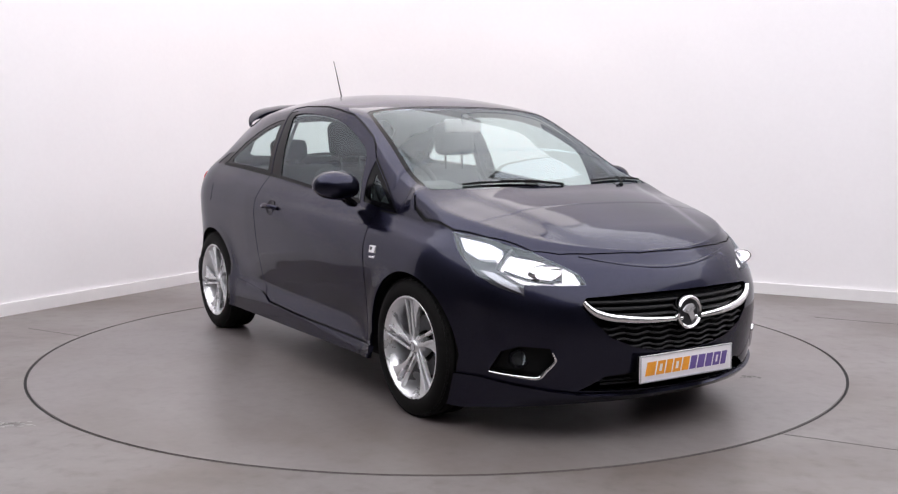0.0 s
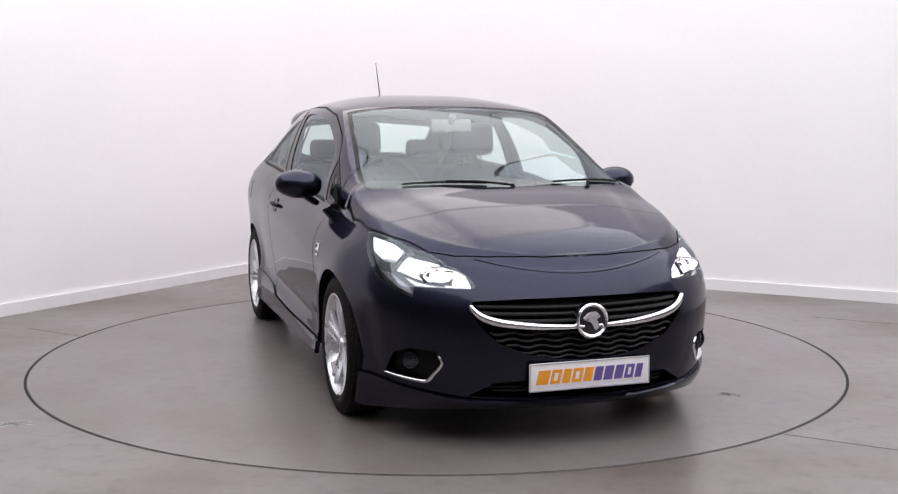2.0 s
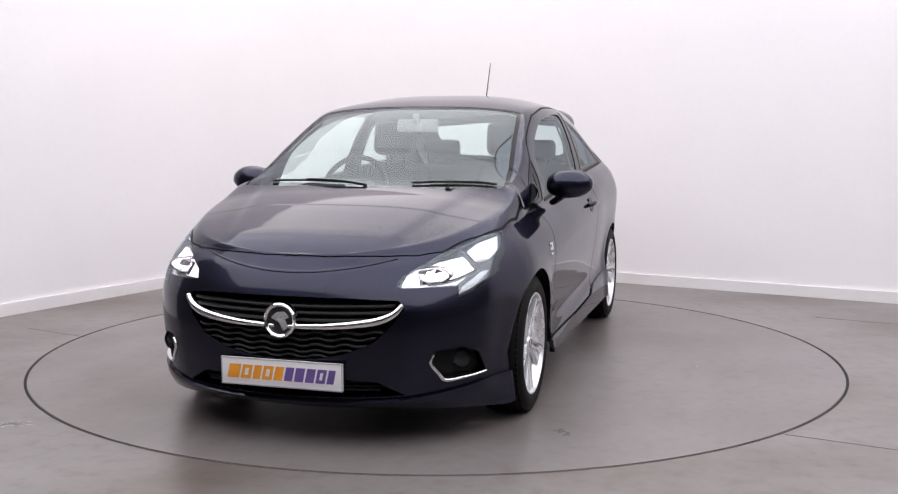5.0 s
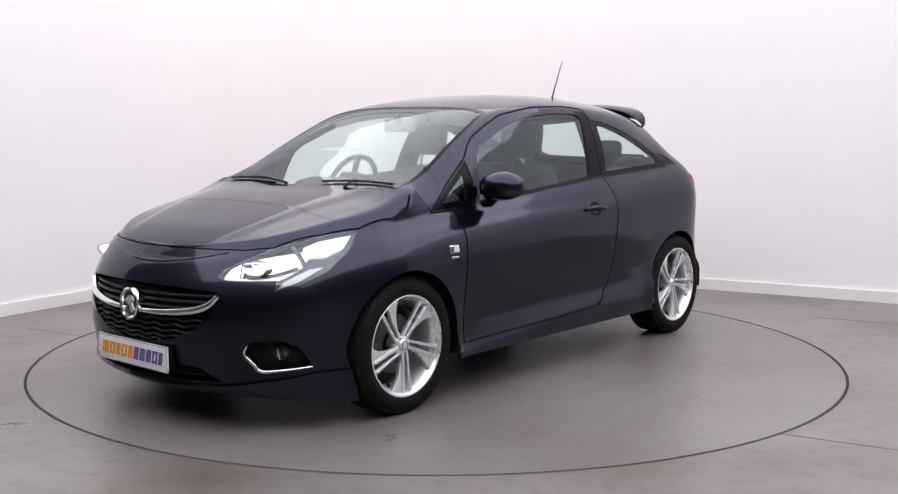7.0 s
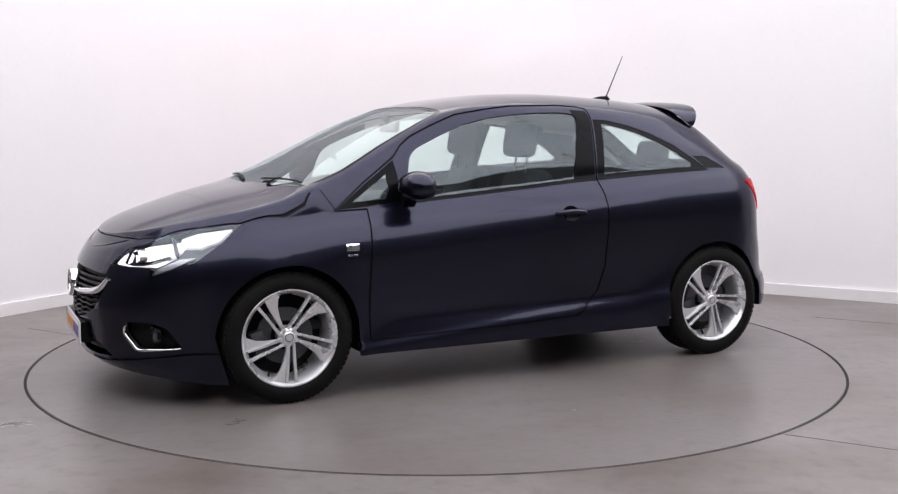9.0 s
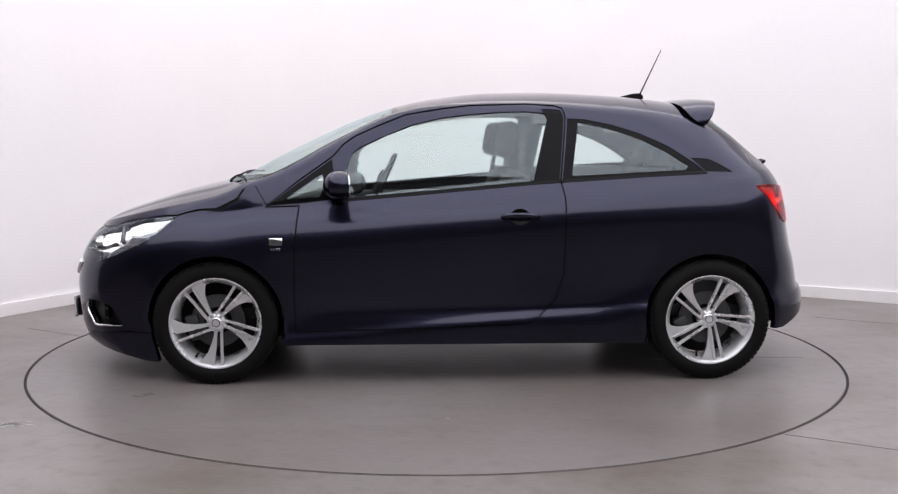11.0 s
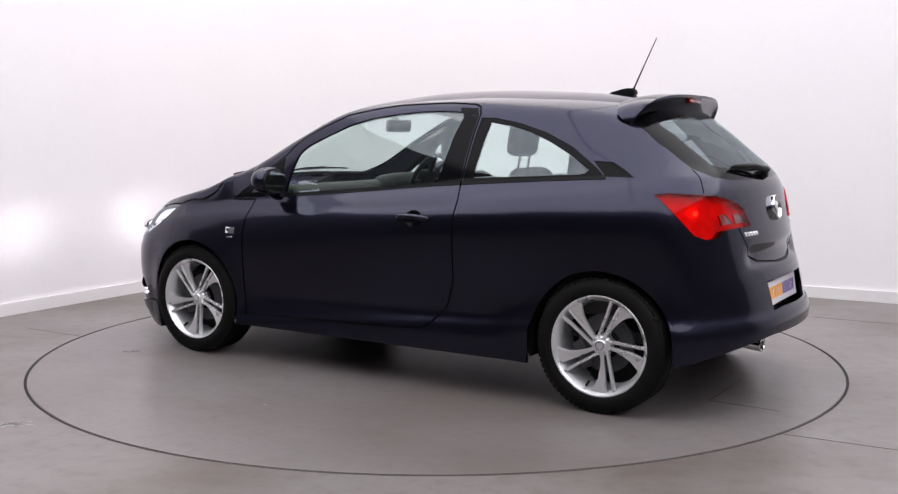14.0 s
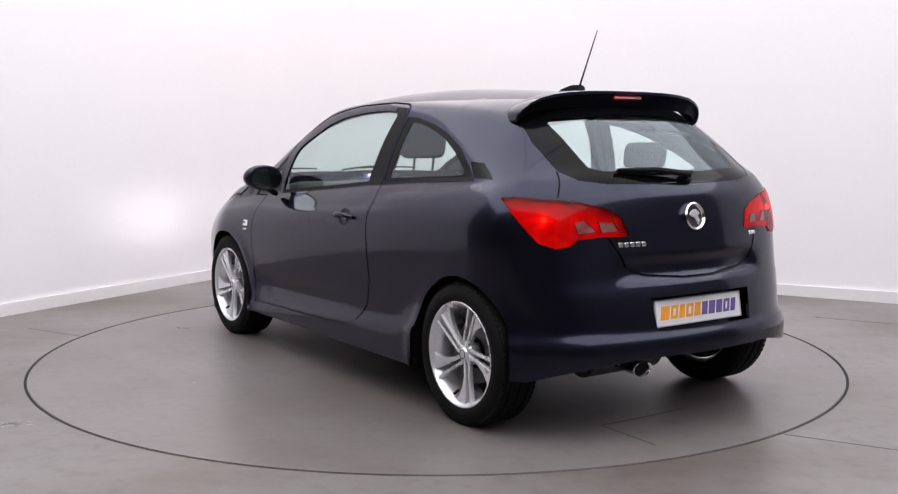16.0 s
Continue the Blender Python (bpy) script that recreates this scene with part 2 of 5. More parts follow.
def floor_material(name, colour, dirt):
    """Vinyl with fine speckle, broad worn clouds, brown dirt and long faint drag marks."""
    m = material(name, colour, 0.34, grain=0.09, scale=25, bump=0.0004, rough_var=0.04, detail_scale=0.9)
    nt = m.node_tree
    b = nt.nodes["Principled BSDF"]
    base = b.inputs["Base Color"].links[0].from_socket
    tc = nt.nodes.new("ShaderNodeTexCoord")
    for scale, stretch, lo, hi, amount, tone in ((0.8, (1, 1, 1), 0.36, 0.74, dirt, (0.086, 0.064, 0.051)), (2.6, (0.15, 1, 1), 0.42, 0.80, 0.5 * dirt, (0.25, 0.235, 0.23)), (11.0, (1, 1, 1), 0.45, 0.80, 0.6 * dirt, (0.075, 0.062, 0.055))):
        mp = nt.nodes.new("ShaderNodeMapping")
        mp.inputs["Scale"].default_value = stretch
        mp.inputs["Rotation"].default_value = (0, 0, 0.5)
        nt.links.new(tc.outputs["Object"], mp.inputs["Vector"])
        n = nt.nodes.new("ShaderNodeTexNoise")
        n.inputs["Scale"].default_value = scale
        n.inputs["Detail"].default_value = 5
        n.inputs["Roughness"].default_value = 0.55
        nt.links.new(mp.outputs[0], n.inputs["Vector"])
        r = nt.nodes.new("ShaderNodeMapRange")
        r.interpolation_type = "SMOOTHSTEP"
        r.inputs["From Min"].default_value, r.inputs["From Max"].default_value = lo, hi
        r.inputs["To Min"].default_value, r.inputs["To Max"].default_value = 0, amount
        nt.links.new(n.outputs["Fac"], r.inputs["Value"])
        mix = nt.nodes.new("ShaderNodeMixRGB")
        mix.inputs[2].default_value = (*tone, 1)
        nt.links.new(r.outputs[0], mix.inputs[0])
        nt.links.new(base, mix.inputs[1])
        base = mix.outputs[0]
    nt.links.new(base, b.inputs["Base Color"])
    return m


TABLE_R = 2.245
FLOOR = floor_material("grey_vinyl_floor", (0.175, 0.157, 0.154), 0.92)
DISC = floor_material("grey_turntable_vinyl", (0.172, 0.154, 0.153), 0.55)
build_room()
turntable = part("turntable", cyl_bm(TABLE_R - 0.0075, 0.05, Matrix.Translation((0, 0, -0.025)), seg=160, bevel=0.003), DISC)
# Near-black ring fills the open gap and paints its shade.
gap = part("turntable_gap_shade", revolve_bm([(TABLE_R - 0.007, -0.0045), (TABLE_R + 0.007, -0.0045), (TABLE_R + 0.007, -0.03), (TABLE_R - 0.007, -0.03)], 160), BLACK)
tagged(gap, "near-black ring that paints the shade in the gap round the turntable", "seal", kind="structure")
tagged(turntable, "round grey motorised turntable flush with the floor", "turntable")

def strip(a, c, width, z):
    """A thin flat joint between two floor points."""
    a, c = Vector((*a, z)), Vector((*c, z))
    t = (c - a).normalized()
    n = Vector((-t.y, t.x, 0)) * width / 2
    b = bmesh.new()
    lo = [b.verts.new(p) for p in (a - n, c - n, c + n, a + n)]
    hi = [b.verts.new(v.co + Vector((0, 0, 0.0008))) for v in lo]
    b.faces.new(hi)
    for k in range(4):
        b.faces.new((lo[k], lo[(k + 1) % 4], hi[(k + 1) % 4], hi[k]))
    return b


def scuff(cx, cy, rx, ry, z, seed, bits):
    """A worn patch: a scatter of small ragged flakes."""
    rnd = random.Random(seed)
    b = bmesh.new()
    for _ in range(bits):
        x, y = cx + rx * rnd.gauss(0, 0.45), cy + ry * rnd.gauss(0, 0.45)
        r = rnd.uniform(0.004, 0.016)
        a0 = rnd.uniform(0, 6.28)
        n = rnd.randint(5, 8)
        b.faces.new([b.verts.new((x + r * rnd.uniform(0.5, 1.4) * math.cos(a0 + 6.283 * k / n), y + 0.7 * r * rnd.uniform(0.5, 1.4) * math.sin(a0 + 6.283 * k / n), z)) for k in range(n)])
    return b


JOINT = material("dark_floor_joint", (0.07, 0.064, 0.06), 0.6, grain=0.2, scale=60)
WORN = material("pale_worn_vinyl", (0.42, 0.41, 0.40), 0.7, grain=0.2, scale=80)
STAIN = material("dark_floor_stain", (0.10, 0.092, 0.088), 0.5, grain=0.2, scale=60)
for a, c in (((2.60, 1.038), (4.0, 0.23)), ((1.44, -1.718), (3.2, -2.73)), ((-2.65, 0.64), (-2.195, 0.358)), ((-1.75, -2.15), (-3.4, -1.2))):
    j = part("floor_joint", strip(a, c, 0.004, 0.0006), JOINT, smooth=False)
    tagged(j, "thin dark joint in the vinyl floor", "joint", "floor joints", "structure")
sc = part("floor_scuff", scuff(-1.86, -1.56, 0.12, 0.05, 0.0012, 3, 60), WORN, smooth=False)
tagged(sc, "pale worn patch on the vinyl floor", "scuff", kind="stuff")
for a, c in (((-1.728, -0.193), (-1.718, 0.305)), ((-1.718, 0.305), (-2.05, 0.322))):
    part("hatch_joint", strip(a, c, 0.004, 0.0006), JOINT, turntable, "thin joint of a floor hatch", smooth=False)
part("tape_scrap", scuff(-1.195, 0.335, 0.045, 0.03, 0.0012, 5, 14), WORN, turntable, "pale scrap of tape", smooth=False)
part("tape_speck", scuff(0.017, 1.483, 0.006, 0.006, 0.0012, 6, 2), WORN, turntable, smooth=False)
part("rubber_stain", scuff(1.457, 1.0, 0.06, 0.05, 0.001, 7, 16), STAIN, turntable, "dark rubber stain", smooth=False)

# ceiling light panels
GLOW = glowing("light_panel_diffuser", (0.968, 0.960, 1.0), 2.41)
# Warm tint is added to this unseen panel to warm the wall near the corner.
GLOW_WARM = glowing("warm_panel_diffuser", (1.0, 0.950, 0.935), 2.38)
FRAME = material("white_metal_frame", (0.7, 0.7, 0.7), 0.4, grain=0.02, scale=20)


PANEL_X, PANEL_Y = LEN_B / 3 - 0.01, LEN_A / 4 - 0.01


def ceiling_light(glow):
    e = new("ceiling_light")
    b = bmesh.new()
    px, py = PANEL_X, PANEL_Y
    for sx, sy, x, y in ((px, 0.012, 0, py / 2 - 0.006), (px, 0.012, 0, 0.006 - py / 2), (0.012, py - 0.024, px / 2 - 0.006, 0), (0.012, py - 0.024, 0.006 - px / 2, 0)):
        box_bm(sx, sy, 0.08, Matrix.Translation((x, y, 0)), 0.004, 1, b)
    part("frame", b, FRAME, e)
    part("diffuser", box_bm(px - 0.025, py - 0.025, 0.03, Matrix.Translation((0, 0, -0.01))), glow, e, "glowing white diffuser", smooth=False)
    tagged(e, "large white luminous ceiling panel, switched on", "ceiling light", "luminous ceiling panels")
    return e


def build_lights():
    ang = math.atan2(DIR_B.y, DIR_B.x)
    cool = None
    for i in range(3):
        for j in range(3):
            p = CORNER + DIR_A * LEN_A * (i + 0.5) / 4 + DIR_B * LEN_B * (j + 0.5) / 3
            m = Matrix.Translation((p.x, p.y, HIGH - 0.045)) @ Matrix.Rotation(ang, 4, "Z")
            if (i, j) == (0, 0):
                ceiling_light(GLOW_WARM).matrix_basis = m
            elif cool is None:
                cool = ceiling_light(GLOW)
                cool.matrix_basis = m
            else:
                copy_thing(cool, m)


build_lights()

# ---------------------------------------------------------------- the car: reference surface
# car space: x forward, y to the car's left, z up, origin on the floor midway between the axles
SPIN_FL, SPIN_RL, SPIN_FR, SPIN_RR = 16, 29, 20, 40
AXLE, HUB_Z, ARCH_R, TYRE_R = 1.255, 0.31, 0.342, 0.311
XF0, XR0 = 1.30, -1.25
front_x = spline([(0.12, 1.93), (0.17, 2.02), (0.22, 2.075), (0.30, 2.09), (0.45, 2.10), (0.55, 2.09), (0.63, 2.06), (0.70, 2.02), (0.765, 1.97), (0.84, 1.87), (0.92, 1.72)])
rear_x = spline([(0.22, -1.88), (0.27, -1.925), (0.38, -1.936), (0.418, -1.931), (0.436, -1.920), (0.45, -1.909), (0.47, -1.903), (0.52, -1.893), (0.60, -1.872), (0.66, -1.850), (0.72, -1.834), (0.80, -1.815), (0.91, -1.792), (1.0, -1.77), (1.06, -1.735), (1.12, -1.70)])
belt_z = spline([(2.0, 0.765), (1.8, 0.785), (1.45, 0.838), (1.3, 0.852), (1.0, 0.885), (0.609, 0.915), (0.255, 0.949), (-0.037, 0.974), (-0.471, 1.014), (-0.759, 1.032), (-1.045, 1.047), (-1.372, 1.058), (-1.55, 1.07), (-1.74, 1.05)])
side_w = spline([(0.0, 0.762), (0.03, 0.786), (0.07, 0.813), (0.12, 0.838), (0.17, 0.852), (0.22, 0.857), (0.30, 0.853), (0.40, 0.843), (0.50, 0.831), (0.57, 0.826), (0.63, 0.831), (0.68, 0.845), (0.80, 0.849)])
centre_z = spline([(2.02, 0.70), (1.97, 0.765), (1.85, 0.828), (1.68, 0.887), (1.507, 0.941), (1.387, 0.972), (1.26, 1.002), (1.18, 1.035), (0.995, 1.133), (0.826, 1.216), (0.658, 1.296), (0.491, 1.362), (0.358, 1.403), (0.159, 1.446), (-0.17, 1.482), (-0.40, 1.487), (-0.822, 1.471), (-1.146, 1.442), (-1.28, 1.415), (-1.36, 1.375), (-1.44, 1.318), (-1.539, 1.237), (-1.638, 1.152), (-1.70, 1.092), (-1.735, 1.05), (-1.80, 1.0)])
rail_y = spline([(1.97, 0.90), (1.45, 0.93), (1.117, 0.950), (1.04, 0.915), (0.7, 0.865), (0.302, 0.800), (-0.1, 0.808), (-0.53, 0.80), (-1.0, 0.765), (-1.28, 0.735), (-1.45, 0.765), (-1.6, 0.82), (-1.74, 0.9)])
rail_z = spline([(1.97, 0.5), (1.7, 0.55), (1.45, 0.50), (1.117, 0.63), (1.04, 0.60), (0.7, 0.745), (0.302, 0.90), (-0.1, 0.85), (-0.53, 0.81), (-1.0, 0.765), (-1.28, 0.70), (-1.45, 0.55), (-1.6, 0.35), (-1.74, 0.5)])
crown_p = spline([(1.97, 2.2), (1.117, 3.0), (0.7, 3.2), (0.3, 3.0), (-1.0, 2.9), (-1.5, 3.0), (-1.74, 2.4)])


def low_point(kind, s, z):
    """Plan position of the lower body: kind front/side/rear, s along it, at height z."""
    if kind == "side":
        x, k = s, 1.0
    elif kind == "front":
        x, k = XF0 + s * (front_x(z) - XF0), math.sqrt(max(0, 1 - s ** 3.6)) * (1 - 0.05 * min(1, s / 0.5) ** 2 * (3 - 2 * min(1, s / 0.5)))
    else:
        x, k = XR0 + s * (rear_x(z) - XR0), math.sqrt(max(0, 1 - s ** 3.6))
    d = belt_z(x) - z
    w = side_w(max(0, d))
    if -0.9 < x < 1.5:
        ledge = 0.055 + 0.065 * min(1, max(0, (1.0 - x) / 1.3))
        fade = min(1, (1.5 - x) / 0.2, (x + 0.9) / 0.5)
        w += fade * (0.010 / (1 + math.exp(-min(50, max(-50, (d - ledge) / 0.005)))) - 0.005)
    if -0.85 < x < 0.85:
        w -= 0.010 * math.exp(-((z - 0.375) / 0.045) ** 2) * min(1, (0.85 - abs(x)) / 0.2)
    for ax in (AXLE, -AXLE):
        r = math.hypot(x - ax, z - HUB_Z)
        w += 0.014 * math.exp(-((r - ARCH_R) / 0.06) ** 2) * min(1, max(0.2, (0.75 - z) / 0.35))
    if kind == "front":
        crease = 0.706 + 0.2 * (w * k) ** 2
        x += 0.012 / (1 + math.exp((z - crease) / 0.004)) * min(1, max(0, (s - 0.75) / 0.15))
    if kind == "rear":
        soft = [min(1, max(0, q)) for q in ((0.76 - z) / 0.05, (z - 0.652) / 0.012, (0.44 - w * k) / 0.08)]
        x += 0.026 * soft[0] * soft[1] * soft[2]
    if x < -0.4:
        crease = 0.938 + (-0.45 - x) * 0.11
        w += (0.007 / (1 + math.exp(min(50, (z - crease) / 0.006))) - 0.0035) * min(1, max(0, (-0.4 - x) / 0.25))
    return Vector((x, w * k, z))


def low_top(kind, s):
    z = 0.9
    for _ in range(12):
        z = belt_z(low_point(kind, s, z).x)
    return z


def low_bottom(kind, s):
    x = low_point(kind, s, 0.3).x
    if x > AXLE:
        z = 0.118 + 0.055 * max(0, min(1, (x - 1.68) / 0.35))
    elif x < -AXLE:
        z = 0.262 + 0.090 * max(0, min(1, (s - 0.60) / 0.35))
    else:
        z = 0.20
    base = z
    for ax in (AXLE, -AXLE):
        zz = 0.55
        hit = False
        for _ in range(12):
            dx = low_point(kind, s, zz).x - ax
            if abs(dx) >= ARCH_R:
                hit = False
                break
            hit = True
            zz = HUB_Z + math.sqrt(ARCH_R ** 2 - dx * dx)
        if hit:
            z = max(z, zz)
        elif abs(low_point(kind, s, HUB_Z).x - ax) < ARCH_R:
            z = max(z, HUB_Z)
    return base, z


def stations():
    st = [("front", math.sin(math.pi / 2 * (1 - k / 34))) for k in range(18)]
    s_end = st[-1][1]
    edge = (AXLE + ARCH_R - XF0) / (2.08 - XF0)
    st += [("front", s_end + (edge - s_end) * k / 12) for k in range(1, 12)]
    st += [("front", edge * math.sin(math.pi / 2 * (1 - k / 16))) for k in range(0, 16)]
    xs = []
    for k in range(0, 40):
        xs.append(AXLE + ARCH_R * math.cos(math.pi * (k + 0.5) / 40))
    for k in range(0, 70):
        xs.append(AXLE - ARCH_R + (2 * ARCH_R - 2 * AXLE) * (k + 0.0) / 70)
    for k in range(0, 40):
        xs.append(-AXLE + ARCH_R * math.cos(math.pi * k / 40))
    st += [("side", x) for x in xs if XR0 < x < XF0 - 0.005]
    edge = (-AXLE - ARCH_R - XR0) / (-1.93 - XR0)
    st += [("rear", edge * math.sin(math.pi / 2 * k / 16)) for k in range(0, 17)]
    st += [("rear", edge + (0.76 - edge) * k / 12) for k in range(1, 12)]
    a0 = math.asin(0.76)
    st += [("rear", math.sin(a0 + (math.pi / 2 - a0) * k / 18)) for k in range(19)]
    return st


LOW_ROWS, MID_ROWS, TOP_ROWS = 48, 12, 30


def reference_surface():
    """Left half of the outer skin as one smooth grid, from the lower edge to the centre line."""
    b = bmesh.new()
    cols = []
    for kind, s in stations():
        zt, (z0, zb) = low_top(kind, s), low_bottom(kind, s)
        col = [low_point(kind, s, max(zb, z0 + (zt - z0) * k / LOW_ROWS)) for k in range(LOW_ROWS + 1)]
        t = col[-1]
        zc = max(centre_z(t.x), t.z)
        yr, zr = t.y * rail_y(t.x), t.z + (zc - t.z) * rail_z(t.x)
        for k in range(1, MID_ROWS + 1):
            q = k / MID_ROWS
            bulge = 0.018 * 4 * q * (1 - q) * min(1, max(0, (zr - t.z) / 0.3))
            col.append(Vector((t.x, t.y + (yr - t.y) * q + bulge, t.z + (zr - t.z) * q)))
        p = crown_p(t.x)
        for k in range(1, TOP_ROWS + 1):
            q = 1 - k / TOP_ROWS
            z = zc - (zc - zr) * q ** p
            if 1.15 < t.x < 1.96:
                yc = 0.36 + (1.9 - t.x) * 0.26
                z += 0.008 / (1 + math.exp((yr * q - yc) / 0.010)) * min(1, (1.96 - t.x) / 0.12) * min(1, (t.x - 1.15) / 0.1) - 0.004
            col.append(Vector((t.x, yr * q, z)))
        cols.append(col)
    n = len(cols[0])
    # soften the crease at the rail
    for c in cols:
        i = LOW_ROWS + MID_ROWS
        for _ in range(2):
            new_c = [v.copy() for v in c]
            for k in range(i - 3, i + 4):
                new_c[k] = (c[k - 1] + c[k] * 2 + c[k + 1]) / 4
            for k in range(i - 3, i + 4):
                c[k].y, c[k].z = new_c[k].y, new_c[k].z
    # even out the wobble along the length, above the waist
    for _ in range(3):
        old = [[v.copy() for v in c] for c in cols]
        for a in range(1, len(cols) - 1):
            for k in range(LOW_ROWS + 1, n):
                m = (old[a - 1][k] + old[a + 1][k]) / 2
                cols[a][k].z += (m.z - old[a][k].z) * 0.3 if abs(cols[a - 1][k].x - 2 * cols[a][k].x + cols[a + 1][k].x) < 0.01 else 0
    grid = [[b.verts.new((v.x, max(0, v.y), v.z)) for v in c] for c in cols]
    for c, d in zip(grid, grid[1:]):
        for k in range(n - 1):
            try:
                b.faces.new((c[k], c[k + 1], d[k + 1], d[k]))
            except ValueError:
                pass
    bmesh.ops.remove_doubles(b, verts=b.verts[:], dist=0.0004)
    bmesh.ops.dissolve_degenerate(b, dist=0.0002, edges=b.edges[:])
    bmesh.ops.recalc_face_normals(b, faces=b.faces[:])
    f = max(b.faces, key=lambda f: f.calc_center_median().y)
    if f.normal.y < 0:
        bmesh.ops.reverse_faces(b, faces=b.faces[:])
    return b


REF = reference_surface()

# ---------------------------------------------------------------- the car: cutting the skin into panels
REF.verts.ensure_lookup_table()
REF.faces.ensure_lookup_table()
REF.normal_update()
REF_N = []
for v in REF.verts:
    n = v.normal.copy()
    if v.co.y < 0.0006:
        n.y = 0
        n.normalize()
    REF_N.append(n)
REF_TREE = BVHTree.FromBMesh(REF)


def ref_normal(p):
    """Smooth normal of the uncut skin nearest to p (left half)."""
    q = Vector((p.x, abs(p.y), p.z))
    _, _, i, _ = REF_TREE.find_nearest(q)
    n = Vector()
    for v in REF.faces[i].verts:
        n += REF_N[v.index] / ((v.co - q).length + 1e-4)
    n.normalize()
    if p.y < 0:
        n.y = -n.y
    return n


def on_skin(x, y, z, d):
    """Where a line through (x, y, z) along d meets the skin from outside; place and normal."""
    s = -1 if y < 0 else 1
    d = Vector((d[0], d[1], d[2])).normalized()
    p, n, i, _ = REF_TREE.ray_cast(Vector((x, abs(y), z)) + d * 1.5, -d, 4.0)
    if p is None:
        p, n, i, _ = REF_TREE.find_nearest(Vector((x, abs(y), z)))
    n = ref_normal(p)
    return Vector((p.x, p.y * s, p.z)), Vector((n.x, n.y * s, n.z))


CUT = REF.copy()
KIND = CUT.faces.layers.int.new("kind")


def axes(d):
    d = Vector(d).normalized()
    u = Vector((0, 0, 1)).cross(d)
    u = u.normalized() if u.length > 0.1 else Vector((1, 0, 0))
    return d, u, d.cross(u)


def inside(poly, x, y):
    r, j = False, len(poly) - 1
    for i in range(len(poly)):
        (xi, yi), (xj, yj) = poly[i], poly[j]
        if (yi > y) != (yj > y) and x < (xj - xi) * (y - yi) / (yj - yi) + xi:
            r = not r
        j = i
    return r


def stamp(points, d, kind, only=None, where=None):
    """Cut the outline (points in car space, seen along d) into the skin and give the faces inside it a kind."""
    d, u, v = axes(d)
    P = [Vector(p) for p in points]
    poly = [(p.dot(u), p.dot(v)) for p in P]
    x0, x1 = min(p[0] for p in poly) - 0.05, max(p[0] for p in poly) + 0.05
    y0, y1 = min(p[1] for p in poly) - 0.05, max(p[1] for p in poly) + 0.05
    cand = []
    for f in CUT.faces:
        if f.normal.dot(d) < 0.02 or (only is not None and f[KIND] not in only):
            continue
        c = f.calc_center_median()
        if where and not where(c):
            continue
        if x0 < c.dot(u) < x1 and y0 < c.dot(v) < y1:
            cand.append(f)
    for i in range(len(P)):
        a, b = poly[i], poly[(i + 1) % len(P)]
        e = Vector((b[0] - a[0], b[1] - a[1]))
        if e.length < 1e-5:
            continue
        n = (u * e.y - v * e.x).normalized()
        lo = (min(a[0], b[0]) - 0.004, min(a[1], b[1]) - 0.004)
        hi = (max(a[0], b[0]) + 0.004, max(a[1], b[1]) + 0.004)
        sel = []
        for f in cand:
            if not f.is_valid:
                continue
            xs = [w.co.dot(u) for w in f.verts]
            ys = [w.co.dot(v) for w in f.verts]
            if max(xs) > lo[0] and min(xs) < hi[0] and max(ys) > lo[1] and min(ys) < hi[1]:
                sel.append(f)
        if not sel:
            continue
        geom = set(sel)
        for f in sel:
            geom.update(f.edges)
            geom.update(f.verts)
        keep = set(cand)
        res = bmesh.ops.bisect_plane(CUT, geom=list(geom), dist=1e-5, plane_co=P[i], plane_no=n)
        for g in res["geom"]:
            if isinstance(g, bmesh.types.BMFace) and g not in keep:
                cand.append(g)
    for f in cand:
        if f.is_valid:
            c = f.calc_center_median()
            if inside(poly, c.dot(u), c.dot(v)):
                f[KIND] = kind


def stroke(points, d, kind, width, only=None):
    """Cut a narrow band along a run of points."""
    dd, u, v = axes(d)
    P = [Vector(p) for p in points]
    for a, b in zip(P, P[1:]):
        e = b - a
        e -= dd * e.dot(dd)
        e.normalize()
        n = dd.cross(e) * width / 2
        t = e * width * 0.3
        stamp([a - n - t, b - n + t, b + n + t, a + n - t], d, kind, only)


def side(*pts):
    """Points given as (x, z) on the flank."""
    return [(x, 0.8, z) for x, z in pts]


def smooth_run(points, n=4, closed=True):
    """Round an outline: each corner run becomes a Catmull-Rom curve."""
    P = [Vector(p) for p in points]
    out, m = [], len(P)
    for i in range(m if closed else m - 1):
        p0, p1, p2, p3 = (P[(i + k) % m] if closed else P[max(0, min(m - 1, i + k))] for k in (-1, 0, 1, 2))
        for k in range(n):
            t = k / n
            out.append(0.5 * ((2 * p1) + (p2 - p0) * t + (2 * p0 - 5 * p1 + 4 * p2 - p3) * t * t + (3 * p1 - p0 - 3 * p2 + p3) * t ** 3))
    if not closed:
        out.append(P[-1])
    return out


